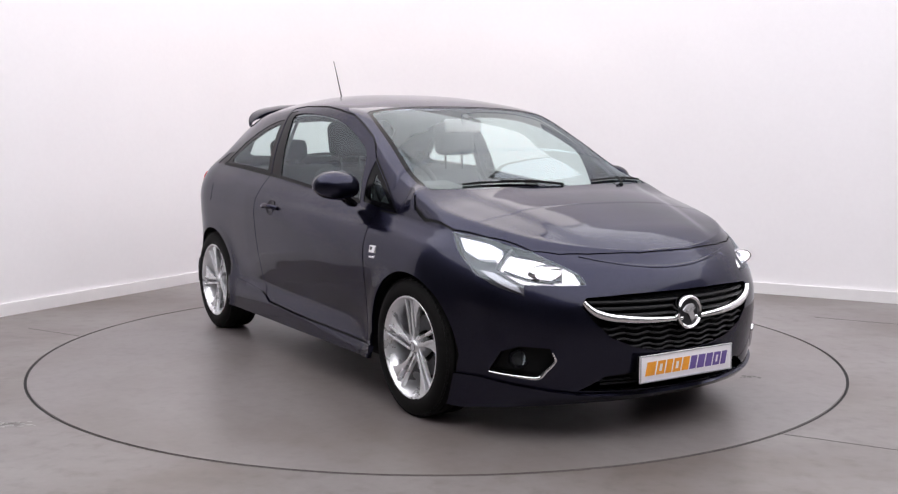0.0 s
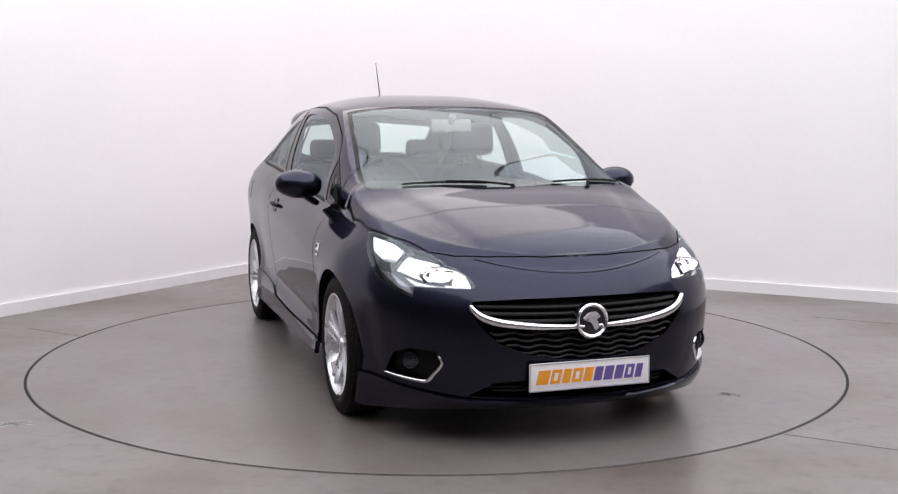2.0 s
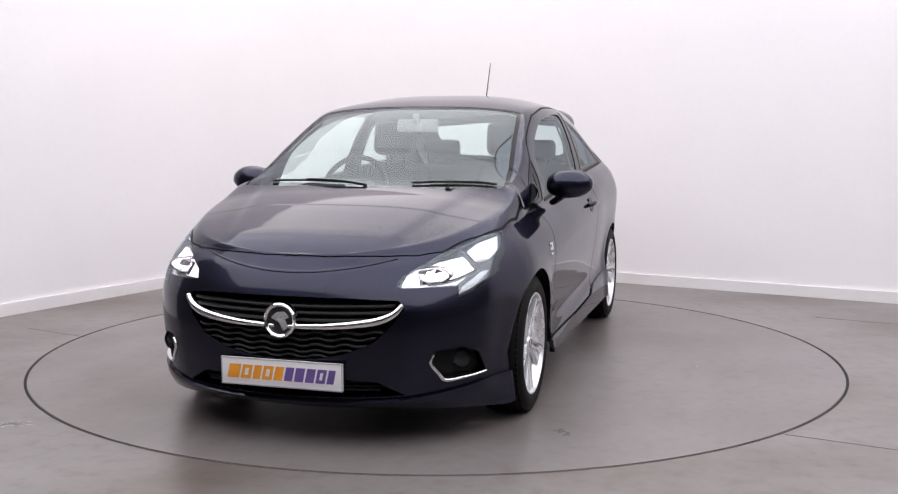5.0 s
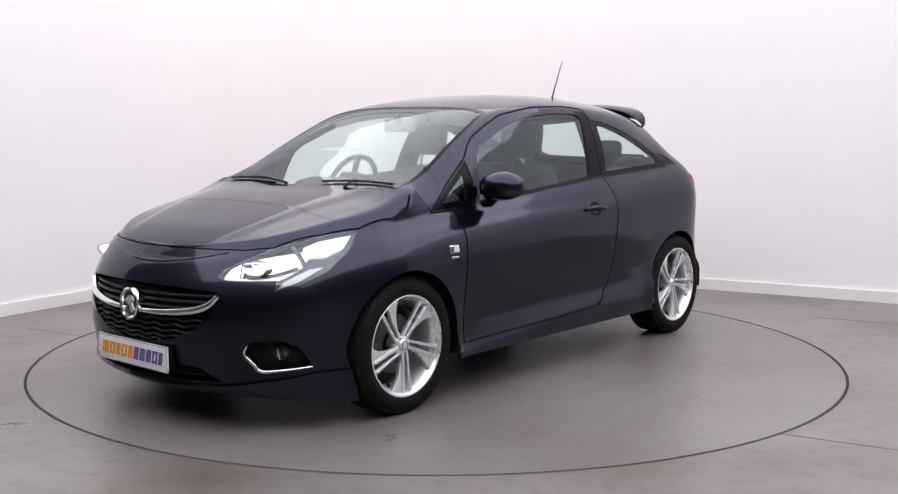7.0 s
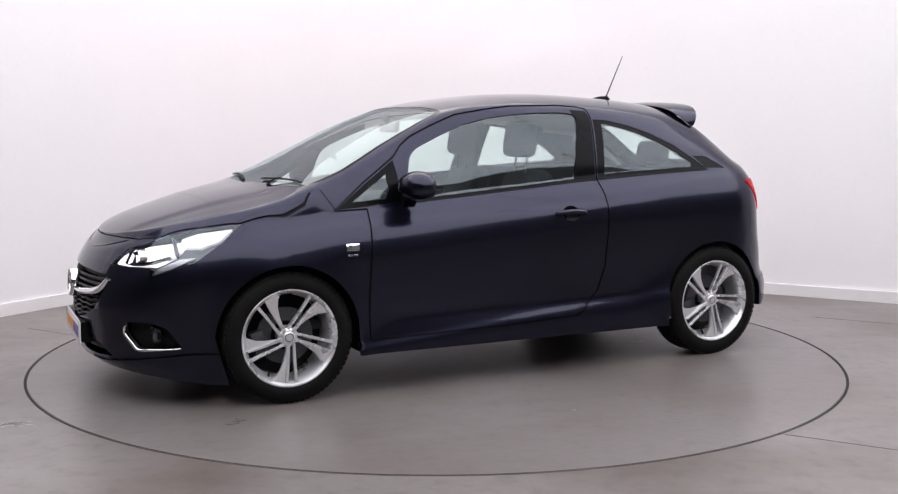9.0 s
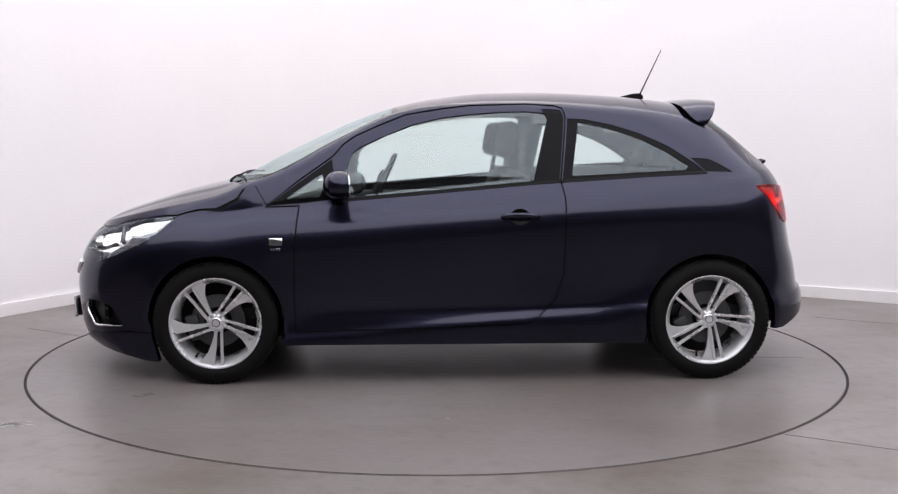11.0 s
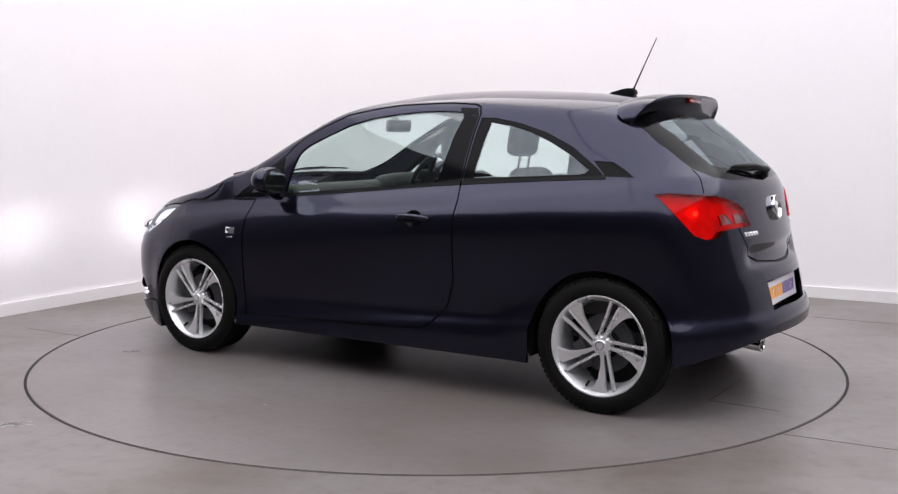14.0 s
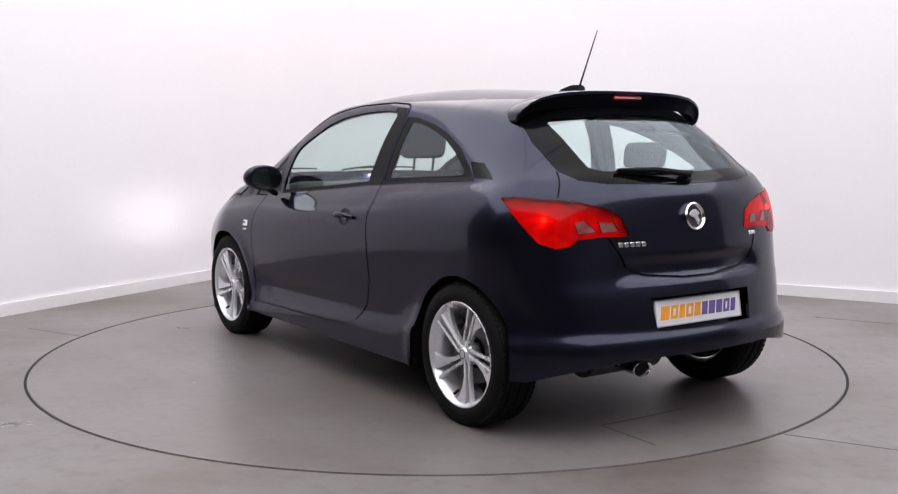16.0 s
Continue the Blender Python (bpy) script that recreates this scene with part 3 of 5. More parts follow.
(BODY, HOOD, COWL, SCREEN, DOOR, DOOR_GLASS, SAIL, SAIL_GLASS, PILLAR, QUARTER, QUARTER_GLASS, FIN, SEAL, SEAM, LAMP, GRILLE, INTAKE, FOG,
 TAIL, TAIL_IN, REAR_FRIT, REAR_GLASS, TAILGATE, PLATE_BAY, SPLITTER, APRON, FRONT_BUMPER, REAR_BUMPER, SKIRT_PANEL, FLAP, LAMP_MAIN, LAMP_DAY, LAMP_SIDE, SCREEN_EDGE) = range(34)

LEFT, FRONT, REAR, UP = (0, 1, 0), (1, 0, 0), (-1, 0, 0), (0, 0, 1)
GLASS_TOP = [(0.527, 1.191), (0.411, 1.244), (0.264, 1.303), (0.116, 1.338), (-0.031, 1.356), (-0.179, 1.368), (-0.325, 1.371)]
DOOR_TOP = [(0.847, 1.015), (0.669, 1.141), (0.619, 1.199), (0.562, 1.24), (0.445, 1.294), (0.297, 1.353), (0.118, 1.383), (-0.03, 1.401), (-0.326, 1.410), (-0.473, 1.401), (-0.510, 1.388), (-0.524, 1.35)]
DOOR_LINE = [(1.005, 0.887)] + DOOR_TOP + [(-0.487, 1.017), (-0.503, 0.94), (-0.50, 0.80), (-0.495, 0.55), (-0.455, 0.42), (-0.362, 0.325), (-0.31, 0.300), (0.1, 0.282), (0.855, 0.262), (0.862, 0.45), (0.855, 0.70), (0.838, 0.893)]
LAMP_LINE = [(1.45, 0.735, 0.838), (1.621, 0.678, 0.823), (1.804, 0.576, 0.775), (1.906, 0.493, 0.721), (1.953, 0.445, 0.688), (1.975, 0.428, 0.655), (1.96, 0.45, 0.648), (1.847, 0.65, 0.648), (1.862, 0.658, 0.607), (1.767, 0.721, 0.638), (1.658, 0.76, 0.680), (1.538, 0.767, 0.762)]
TAIL_LINE = [(-1.475, 0.785, 0.995), (-1.538, 0.761, 1.000), (-1.636, 0.663, 0.991), (-1.69, 0.558, 0.981), (-1.735, 0.442, 0.951), (-1.757, 0.382, 0.915), (-1.775, 0.352, 0.839), (-1.747, 0.482, 0.839), (-1.717, 0.578, 0.831), (-1.708, 0.603, 0.806), (-1.68, 0.667, 0.797), (-1.64, 0.724, 0.819), (-1.57, 0.765, 0.90)]
HOOD_LINE = [(1.972, -0.1, 0.76), (1.972, 0.0, 0.76), (1.966, 0.141, 0.76), (1.941, 0.279, 0.765), (1.916, 0.373, 0.765), (1.867, 0.490, 0.765), (1.80, 0.578, 0.78), (1.62, 0.676, 0.82), (1.45, 0.733, 0.84), (1.25, 0.752, 0.865), (1.15, 0.745, 0.93), (1.114, 0.728, 0.97), (1.15, 0.66, 0.99), (1.235, 0.427, 1.0), (1.27, 0.0, 1.0), (1.27, -0.1, 1.0)]

# bumpers, skirts and lower panels first, then what is let into them
stamp([(2.3, -0.1, 0.768), (1.87, 0.50, 0.768), (1.80, 0.9, 0.66), (1.5, 0.9, 0.62), (1.5, 0.9, 0.0), (2.3, -0.1, 0.0)], (1, 0.6, 0), FRONT_BUMPER)
stamp([(-2.3, -0.1, 0.655), (-1.856, 0.09, 0.657), (-1.821, 0.292, 0.672), (-1.80, 0.40, 0.72), (-1.72, 0.60, 0.80), (-1.55, 0.9, 0.80), (-1.50, 0.9, 0.60), (-1.5, 0.9, 0.0), (-2.3, -0.1, 0.0)], (-1, 0.6, 0), REAR_BUMPER)
stamp(side((0.93, 0.15), (0.93, 0.258), (0.1, 0.280), (-0.31, 0.298), (-0.362, 0.323), (-0.45, 0.345), (-0.93, 0.384), (-0.93, 0.15)), LEFT, SKIRT_PANEL)
stamp([(2.2, -0.1, 0.195), (2.057, 0.2, 0.197), (1.987, 0.464, 0.209), (1.871, 0.664, 0.238), (1.741, 0.756, 0.257), (1.4, 0.9, 0.262), (1.4, 0.9, 0.0), (2.2, -0.1, 0.0)], (1, 0.5, 0), SPLITTER)
stamp([(-1.2, 0.95, 0.418), (-1.625, 0.809, 0.420), (-1.731, 0.734, 0.427), (-1.837, 0.587, 0.434), (-1.938, 0.239, 0.436), (-2.2, -0.1, 0.437), (-2.2, -0.1, 0.0), (-1.2, 0.95, 0.0)], (-1, 0.5, 0), APRON)
stamp(HOOD_LINE, (0.3, 0, 1), HOOD)
stamp([(1.14, 0.66, 0.99), (1.225, 0.427, 1.0), (1.26, 0.0, 1.0), (1.26, -0.1, 1.0), (1.235, -0.1, 1.02), (1.235, 0.0, 1.02), (1.205, 0.427, 1.02), (1.10, 0.665, 1.01)], (0.3, 0, 1), COWL)
stamp([(0.352, -0.1, 1.402), (0.352, 0.0, 1.402), (0.351, 0.30, 1.394), (0.345, 0.47, 1.384), (0.346, 0.545, 1.372), (0.358, 0.568, 1.360), (0.50, 0.593, 1.285), (0.70, 0.622, 1.175), (0.9, 0.655, 1.07), (1.06, 0.672, 1.008), (1.14, 0.645, 1.006), (1.221, 0.427, 1.007), (1.25, 0.0, 1.008), (1.25, -0.1, 1.008)], (1, 0, 1), SCREEN, only={BODY, COWL})
stamp(side(*DOOR_LINE), LEFT, DOOR)
stamp(side((0.99, 0.893), (0.847, 1.004), (0.675, 1.126), (0.66, 1.03), (0.665, 0.925), (0.838, 0.904)), LEFT, SAIL)
stamp(side((0.905, 0.928), (0.80, 1.005), (0.722, 1.058), (0.715, 0.99), (0.735, 0.938)), LEFT, SAIL_GLASS)
stamp(side((-0.40, 1.385), (-0.500, 1.380), (-0.516, 1.345), (-0.480, 1.022), (-0.34, 1.012), (-0.40, 1.266), (-0.42, 1.345)), LEFT, PILLAR)
stamp(side((0.632, 0.932), (0.606, 1.06), (0.585, 1.135), (0.565, 1.163), *GLASS_TOP, (-0.415, 1.363), (-0.431, 1.34), (-0.410, 1.266), (-0.347, 1.018), (-0.03, 0.988), (0.26, 0.963)), LEFT, DOOR_GLASS)
stamp(side((-0.535, 1.335), (-0.618, 1.332), (-0.763, 1.304), (-0.906, 1.260), (-1.048, 1.197), (-1.185, 1.106), (-1.228, 1.070), (-0.9, 1.052), (-0.613, 1.034), (-0.497, 1.024)), LEFT, QUARTER)
stamp(side((-0.59, 1.316), (-0.70, 1.297), (-0.80, 1.27), (-0.92, 1.226), (-1.04, 1.165), (-1.15, 1.094), (-1.13, 1.075), (-0.545, 1.043)), LEFT, QUARTER_GLASS)
stamp(side((-1.165, 1.135), (-1.26, 1.130), (-1.327, 1.095), (-1.375, 1.064), (-1.238, 1.066)), LEFT, FIN)
stamp(side((-1.24, 0.94), (-1.35, 0.945), (-1.372, 0.92), (-1.372, 0.85), (-1.35, 0.83), (-1.24, 0.83), (-1.225, 0.85), (-1.225, 0.92)), LEFT, FLAP)
stamp([(-1.28, -0.1, 1.42), (-1.28, 0.45, 1.37), (-1.29, 0.55, 1.30), (-1.418, 0.577, 1.216), (-1.582, 0.573, 1.10), (-1.65, 0.524, 1.066), (-1.698, 0.409, 1.050), (-1.746, 0.055, 1.042), (-1.746, -0.1, 1.042)], REAR, REAR_FRIT)
stamp([(-1.36, -0.1, 1.36), (-1.36, 0.44, 1.32), (-1.384, 0.462, 1.301), (-1.623, 0.445, 1.122), (-1.653, 0.40, 1.104), (-1.69, 0.1, 1.094), (-1.695, -0.1, 1.094)], REAR, REAR_GLASS)
stamp([(-1.3, -0.1, 1.04), (-1.746, 0.055, 1.040), (-1.698, 0.409, 1.048), (-1.65, 0.530, 1.064), (-1.582, 0.585, 1.10), (-1.646, 0.632, 1.0), (-1.754, 0.457, 0.839), (-1.792, 0.378, 0.706), (-1.821, 0.292, 0.679), (-1.856, 0.09, 0.660), (-1.9, -0.1, 0.659)], REAR, TAILGATE, only={BODY, REAR_BUMPER}, where=lambda c: c.x < -1.5)
# let-in parts
stamp([(2.066, -0.1, 0.614), (2.041, 0.274, 0.611), (1.989, 0.455, 0.603), (1.997, 0.472, 0.590), (2.000, 0.478, 0.565), (2.024, 0.440, 0.508), (2.051, 0.372, 0.440), (2.076, 0.255, 0.392), (2.09, 0.139, 0.370), (2.096, 0, 0.364), (2.096, -0.1, 0.364)], FRONT, GRILLE)
stamp([(2.072, -0.1, 0.290), (2.067, 0.252, 0.289), (2.039, 0.380, 0.280), (1.99, 0.480, 0.222), (2.05, 0.30, 0.212), (2.06, -0.1, 0.207)], FRONT, INTAKE)
stamp([(1.755, 0.757, 0.292), (1.80, 0.73, 0.377), (1.86, 0.68, 0.405), (1.947, 0.593, 0.400), (1.958, 0.572, 0.35), (1.910, 0.624, 0.272), (1.85, 0.68, 0.272)], (1, 0.7, 0), FOG)
stamp(LAMP_LINE, (1, 1, 0), LAMP)
stamp([(1.68, 0.69, 0.775), (1.83, 0.57, 0.748), (1.935, 0.47, 0.71), (1.962, 0.447, 0.662), (1.83, 0.652, 0.664), (1.74, 0.70, 0.712)], (1, 1, 0), LAMP_MAIN, only={LAMP})
stamp([(1.50, 0.742, 0.826), (1.63, 0.68, 0.808), (1.70, 0.655, 0.785), (1.71, 0.68, 0.750), (1.64, 0.735, 0.745), (1.56, 0.755, 0.775)], (1, 1, 0), LAMP_DAY, only={LAMP})
stamp([(1.66, 0.75, 0.705), (1.72, 0.72, 0.700), (1.82, 0.668, 0.652), (1.85, 0.66, 0.62), (1.77, 0.715, 0.652)], (1, 1, 0), LAMP_SIDE, only={LAMP})
stamp(TAIL_LINE, (-1, 1, 0), TAIL)
stamp([(-1.70, 0.59, 0.90), (-1.715, 0.545, 0.905), (-1.735, 0.50, 0.862), (-1.715, 0.58, 0.855)], (-1, 0.5, 0), TAIL_IN, only={TAIL})
stamp([(-1.735, 0.49, 0.90), (-1.75, 0.42, 0.895), (-1.76, 0.40, 0.862), (-1.745, 0.48, 0.858)], (-1, 0.5, 0), TAIL_IN, only={TAIL})
stamp([(-1.87, -0.1, 0.592), (-1.87, 0.300, 0.586), (-1.92, 0.285, 0.452), (-1.95, -0.1, 0.454)], REAR, PLATE_BAY)
# shut lines
stroke(side(*(DOOR_LINE + [DOOR_LINE[0]])), LEFT, SEAM, 0.008, only={BODY, DOOR, SKIRT_PANEL})
stroke(HOOD_LINE[1:12], (0.3, 0, 1), SEAM, 0.006, only={BODY, HOOD, FRONT_BUMPER})
stroke(side((0.625, 0.922), (0.26, 0.953), (-0.03, 0.979), (-0.347, 1.008), (-0.50, 1.018), (-0.9, 1.045), (-1.235, 1.063)), LEFT, SEAL, 0.017, only={BODY, DOOR})
stroke([(-1.582, 0.579, 1.10), (-1.646, 0.634, 1.0)], REAR, SEAM, 0.005, only={BODY, TAILGATE})
stroke([(-1.754, 0.457, 0.839), (-1.792, 0.378, 0.706), (-1.821, 0.292, 0.675), (-1.856, 0.09, 0.657), (-1.9, -0.1, 0.656)], REAR, SEAM, 0.010, only={BODY, TAILGATE, REAR_BUMPER})
stroke([(1.06, 0.664, 1.008), (0.9, 0.647, 1.07), (0.70, 0.614, 1.175), (0.50, 0.585, 1.285), (0.37, 0.562, 1.355), (0.354, 0.535, 1.370), (0.356, 0.46, 1.383), (0.360, 0.30, 1.392), (0.362, 0.0, 1.400), (0.362, -0.1, 1.400)], (1, 0, 1), SCREEN_EDGE, 0.024, only={SCREEN})
stroke(side((1.0, 0.895), (1.06, 0.99)), LEFT, SEAM, 0.004, only={BODY})


def region(kinds, flip=0, offset=0.0, lip=0.014, where=None, left_also=()):
    """Mesh of the faces of some kinds. flip 0: both halves joined, 1: left, -1: right. lip: depth of the turned-in edge."""
    me = bpy.data.meshes.new("panel")
    verts, normals, faces = [], [], []
    for s in ((1, -1) if flip == 0 else (flip,)):
        index = {}
        cnt = {}
        for f in CUT.faces:
            if (f[KIND] not in kinds and not (s > 0 and f[KIND] in left_also)) or (where and not where(f.calc_center_median())):
                continue
            ids = []
            for v in f.verts:
                if v not in index:
                    n = ref_normal(v.co)
                    p = v.co + n * offset
                    index[v] = len(verts)
                    verts.append((p.x, p.y * s, p.z))
                    normals.append((n.x, n.y * s, n.z))
                ids.append(index[v])
            faces.append(ids if s > 0 else ids[::-1])
            for l in f.loops:
                cnt.setdefault(l.edge, []).append((l.vert, l.link_loop_next.vert))
        if lip:
            for e, uses in cnt.items():
                if len(uses) != 1 or (e.verts[0].co.y < 0.001 and e.verts[1].co.y < 0.001):
                    continue
                a, b = uses[0]
                q = []
                out = (b.co - a.co).cross(ref_normal((a.co + b.co) / 2)).normalized()
                for v, dep in ((a, 0), (a, lip), (b, lip), (b, 0)):
                    n = ref_normal(v.co)
                    p = v.co + n * (offset - dep)
                    q.append(len(verts))
                    verts.append((p.x, p.y * s, p.z))
                    normals.append((out.x, out.y * s, out.z))
                faces.append(q if s > 0 else q[::-1])
    me.from_pydata(verts, [], faces)
    me.update()
    me.shade_smooth()
    me.normals_split_custom_set_from_vertices(normals)
    return me


car = new("car")
tagged(car, "glossy dark navy three-door hatchback with silver alloy wheels, headlights on", "car")
body = part("body", region({BODY}, left_also={FLAP}), PAINT, car)
part("hood", region({HOOD}), PAINT, car)
part("cowl", region({COWL}, offset=-0.004), BLACK, car, "black plastic cowl below the windscreen")
part("windscreen", region({SCREEN}, offset=-0.003, lip=0.004), GLASS, car, "clear curved windscreen")
part("windscreen_border", region({SCREEN_EDGE}, offset=-0.002, lip=0.004), GLOSSBLACK, car, "black border of the windscreen")
part("front_bumper", region({FRONT_BUMPER}), PAINT, car)
part("rear_bumper", region({REAR_BUMPER}), PAINT, car)
part("splitter", region({SPLITTER}, offset=0.014, lip=0.03), PAINT, car, "low navy front lip")
part("rear_apron", region({APRON}, offset=0.003, lip=0.03), PAINT, car, "low navy rear apron")
tailgate = part("tailgate", region({TAILGATE}), PAINT, car)
part("glass_border", region({REAR_FRIT}, offset=-0.002), GLOSSBLACK, tailgate, "black border of the rear window")
part("rear_window", region({REAR_GLASS}, offset=-0.003, lip=0.004), GLASS, tailgate, "tinted rear window")
part("hood_gap", region({SEAM}, offset=-0.007, lip=0, where=lambda c: c.x > 1.03), BLACK, car, "dark gap round the hood")
part("tailgate_gap", region({SEAM}, offset=-0.007, lip=0, where=lambda c: c.x < -1.3 and c.z < 0.9), BLACK, tailgate, "dark gap below the tailgate")
for sgn in (1, -1):
    part("tailgate_gap", region({SEAM}, sgn, offset=-0.007, lip=0, where=lambda c: c.x < -1.3 and c.z >= 0.9), BLACK, tailgate, "dark gap beside the tailgate")
DOORS = {}
for sgn in (1, -1):
    part("side_skirt", region({SKIRT_PANEL}, sgn, offset=0.009, lip=0.020), PAINT, car)
    door = DOORS[sgn] = part("door", region({DOOR}, sgn), PAINT, car, "closed navy side door")
    part("door_window", region({DOOR_GLASS}, sgn, offset=-0.006, lip=0.004), GLASS, door, "clear side window")
    part("pillar_trim", region({PILLAR}, sgn, offset=-0.002), GLOSSBLACK, door, "gloss black pillar trim")
    part("mirror_sail", region({SAIL}, sgn, offset=-0.003), GLOSSBLACK, door, "black triangular trim")
    part("sail_window", region({SAIL_GLASS}, sgn, offset=-0.005, lip=0.003), GLASS, door)
    part("door_gap", region({SEAM}, sgn, offset=-0.007, lip=0, where=lambda c: -1.3 < c.x < 1.03), BLACK, door, "dark gap round the door")
    part("window_seal", region({SEAL}, sgn, offset=0.003, lip=0.012), BLACK, car, "black rubber window seal")
    part("quarter_trim", region({QUARTER}, sgn, offset=-0.003), GLOSSBLACK, car, "black rear quarter window border")
    part("quarter_window", region({QUARTER_GLASS}, sgn, offset=-0.005, lip=0.004), GLASS, car, "tinted rear quarter window")
    part("pillar_fin", region({FIN}, sgn, offset=-0.003), GLOSSBLACK, car, "black trim behind the quarter window")
part("fuel_flap", region({FLAP}, -1, offset=0.0015, lip=0.004), PAINT, car, "round-cornered navy fuel flap")

# ---------------------------------------------------------------- the car: lamps
# Reflectors and beam tube glow by themselves, in place of reflected bulb light.
LAMP_GLOW = glowing("lit_headlamp_reflector", (1.0, 0.93, 0.98), 1.2, ribs=30.0)
DAY_GLOW = glowing("lit_day_light", (0.9, 0.9, 0.98), 0.45, ribs=40.0)
LAMP_BEAM = glowing("lit_headlamp_bulb", (1.0, 0.88, 0.92), 4000.0)
TAIL_GLOW = glowing("lit_tail_bulb", (1.0, 0.25, 0.08), 12.0)
RED_LENS = glass("red_lamp_lens", (0.95, 0.014, 0.014), 1.16)
SMOKE_LENS = glass("smoked_lens", (0.42, 0.40, 0.41))
REFLECTOR = material("lamp_reflector", (0.40, 0.40, 0.42), 0.25, metal=0.9, grain=0.1, scale=60)
TAIL_BACK = glowing("lit_tail_reflector", (0.55, 0.5, 0.5), 0.20, ribs=26.0)
LAMP_BODY = material("lamp_housing", (0.085, 0.085, 0.09), 0.35, metal=0.3, grain=0.1, scale=50)


def bar_on_skin(path, d, height, proud, depth, mat, name, parent, label="", taper=0.0):
    """A moulded bar that follows the skin through (y, z) or 3D control points; its section is a rounded rectangle."""
    b = bmesh.new()
    rings = []
    run = smooth_run(path, 6, closed=False)
    for i, q in enumerate(run):
        p, n = on_skin(q.x, q.y, q.z, d)
        t = (run[min(i + 1, len(run) - 1)] - run[max(0, i - 1)]).normalized()
        w = n.cross(t).normalized()
        k = 1.0
        if taper:
            e = min(i, len(run) - 1 - i) / (len(run) - 1) * 2
            k = 1 - taper * (1 - e) ** 2
        h = height / 2 * k
        sec = [(-h, -depth)] + [(-h * math.cos(math.pi * u / 8), proud * math.sin(math.pi * u / 8)) for u in range(9)] + [(h, -depth)]
        rings.append([b.verts.new(p + w * a + n * c) for a, c in sec])
    for r, q in zip(rings, rings[1:]):
        for k in range(11):
            b.faces.new((r[k], r[(k + 1) % 11], q[(k + 1) % 11], q[k]))
    b.faces.new(rings[0])
    b.faces.new(rings[-1][::-1])
    bmesh.ops.recalc_face_normals(b, faces=b.faces[:])
    return part(name, b, mat, parent, label)


def off_beam(c):
    return math.hypot((c.y - 0.56) / 1.7, c.z - 0.695) > 0.030


for sgn in (1, -1):
    lamp = part("headlight", region({LAMP, LAMP_MAIN, LAMP_DAY, LAMP_SIDE}, sgn, offset=-0.05, lip=-0.047, where=off_beam), LAMP_BODY, car, "lit swept-back headlight")
    part("lens", region({LAMP, LAMP_MAIN, LAMP_DAY, LAMP_SIDE}, sgn, offset=0.001, lip=0.003), LENS, lamp, "clear plastic lens")
    part("reflector", region({LAMP_MAIN}, sgn, offset=-0.018, lip=0.02, where=off_beam), LAMP_GLOW, lamp, "glowing main reflector")
    part("day_light", region({LAMP_DAY}, sgn, offset=-0.015, lip=0.02), DAY_GLOW, lamp, "pale day running light")
    bar_on_skin([(1.735, sgn * 0.625, 0.785), (1.735, sgn * 0.672, 0.748), (1.735, sgn * 0.705, 0.708)], (1, 1, 0), 0.016, -0.006, 0.03, LAMP_BODY, "divider", lamp, "dark divider")
    bar_on_skin([(1.90, sgn * 0.53, 0.664), (1.84, sgn * 0.62, 0.672), (1.76, sgn * 0.69, 0.700)], (1, 1, 0), 0.010, -0.008, 0.02, LAMP_BODY, "divider", lamp, "dark divider")
    part("indicator", region({LAMP_SIDE}, sgn, offset=-0.02, lip=0.02), REFLECTOR, lamp)
    p, n = on_skin(1.86, sgn * 0.56, 0.695, FRONT)
    m = Matrix.Translation((p.x - 0.012, p.y, p.z)) @ pose(0, 0, 0, 0, 91.8, 0) @ Matrix.Diagonal((0.68, 1.65, 1, 1))
    part("projector", revolve_bm([(0.026, -0.12), (0.034, -0.12), (0.038, -0.006), (0.036, 0.0), (0.032, -0.004), (0.026, -0.12)], 28, m), LAMP_GLOW, lamp)
    part("bezel", revolve_bm([(0.037, -0.03), (0.040, 0.004), (0.045, 0.006), (0.048, -0.002), (0.047, -0.03)], 36, m), CHROME, lamp, "chrome ring round the bulb")
    part("bulb", cyl_bm(0.0255, 0.004, m @ Matrix.Translation((0, 0, -0.112)), 20), LAMP_BEAM, lamp, "lit bulb")

    tl = part("tail_light", region({TAIL, TAIL_IN}, sgn, offset=-0.03, lip=-0.028), TAIL_BACK, car, "lit red tail light")
    part("lens", region({TAIL}, sgn, offset=0.006, lip=0.012), RED_LENS, tl, "glossy red lens")
    part("reverse_lens", region({TAIL_IN}, sgn, offset=0.006, lip=0.01), SMOKE_LENS, tl, "clear reversing lens")
    p, n = on_skin(-1.635, sgn * 0.69, 0.915, (-1, sgn * 1.0 if sgn > 0 else 1.0, 0))
    part("bulb", cyl_bm(0.012, 0.01, Matrix.Translation(p - n * 0.012) @ n.to_track_quat("Z", "Y").to_matrix().to_4x4(), 12, 0.003), TAIL_GLOW, tl, "lit bulb")

    bay = part("fog_bay", region({FOG}, sgn, offset=-0.035, lip=-0.034), BLACK, car, "black recess of the fog lamp")
    p, n = on_skin(1.84, sgn * 0.685, 0.345, (1, 0.3, 0))
    m = Matrix.Translation(p - n * 0.03) @ Vector((1, sgn * 0.25, 0)).to_track_quat("Z", "Y").to_matrix().to_4x4()
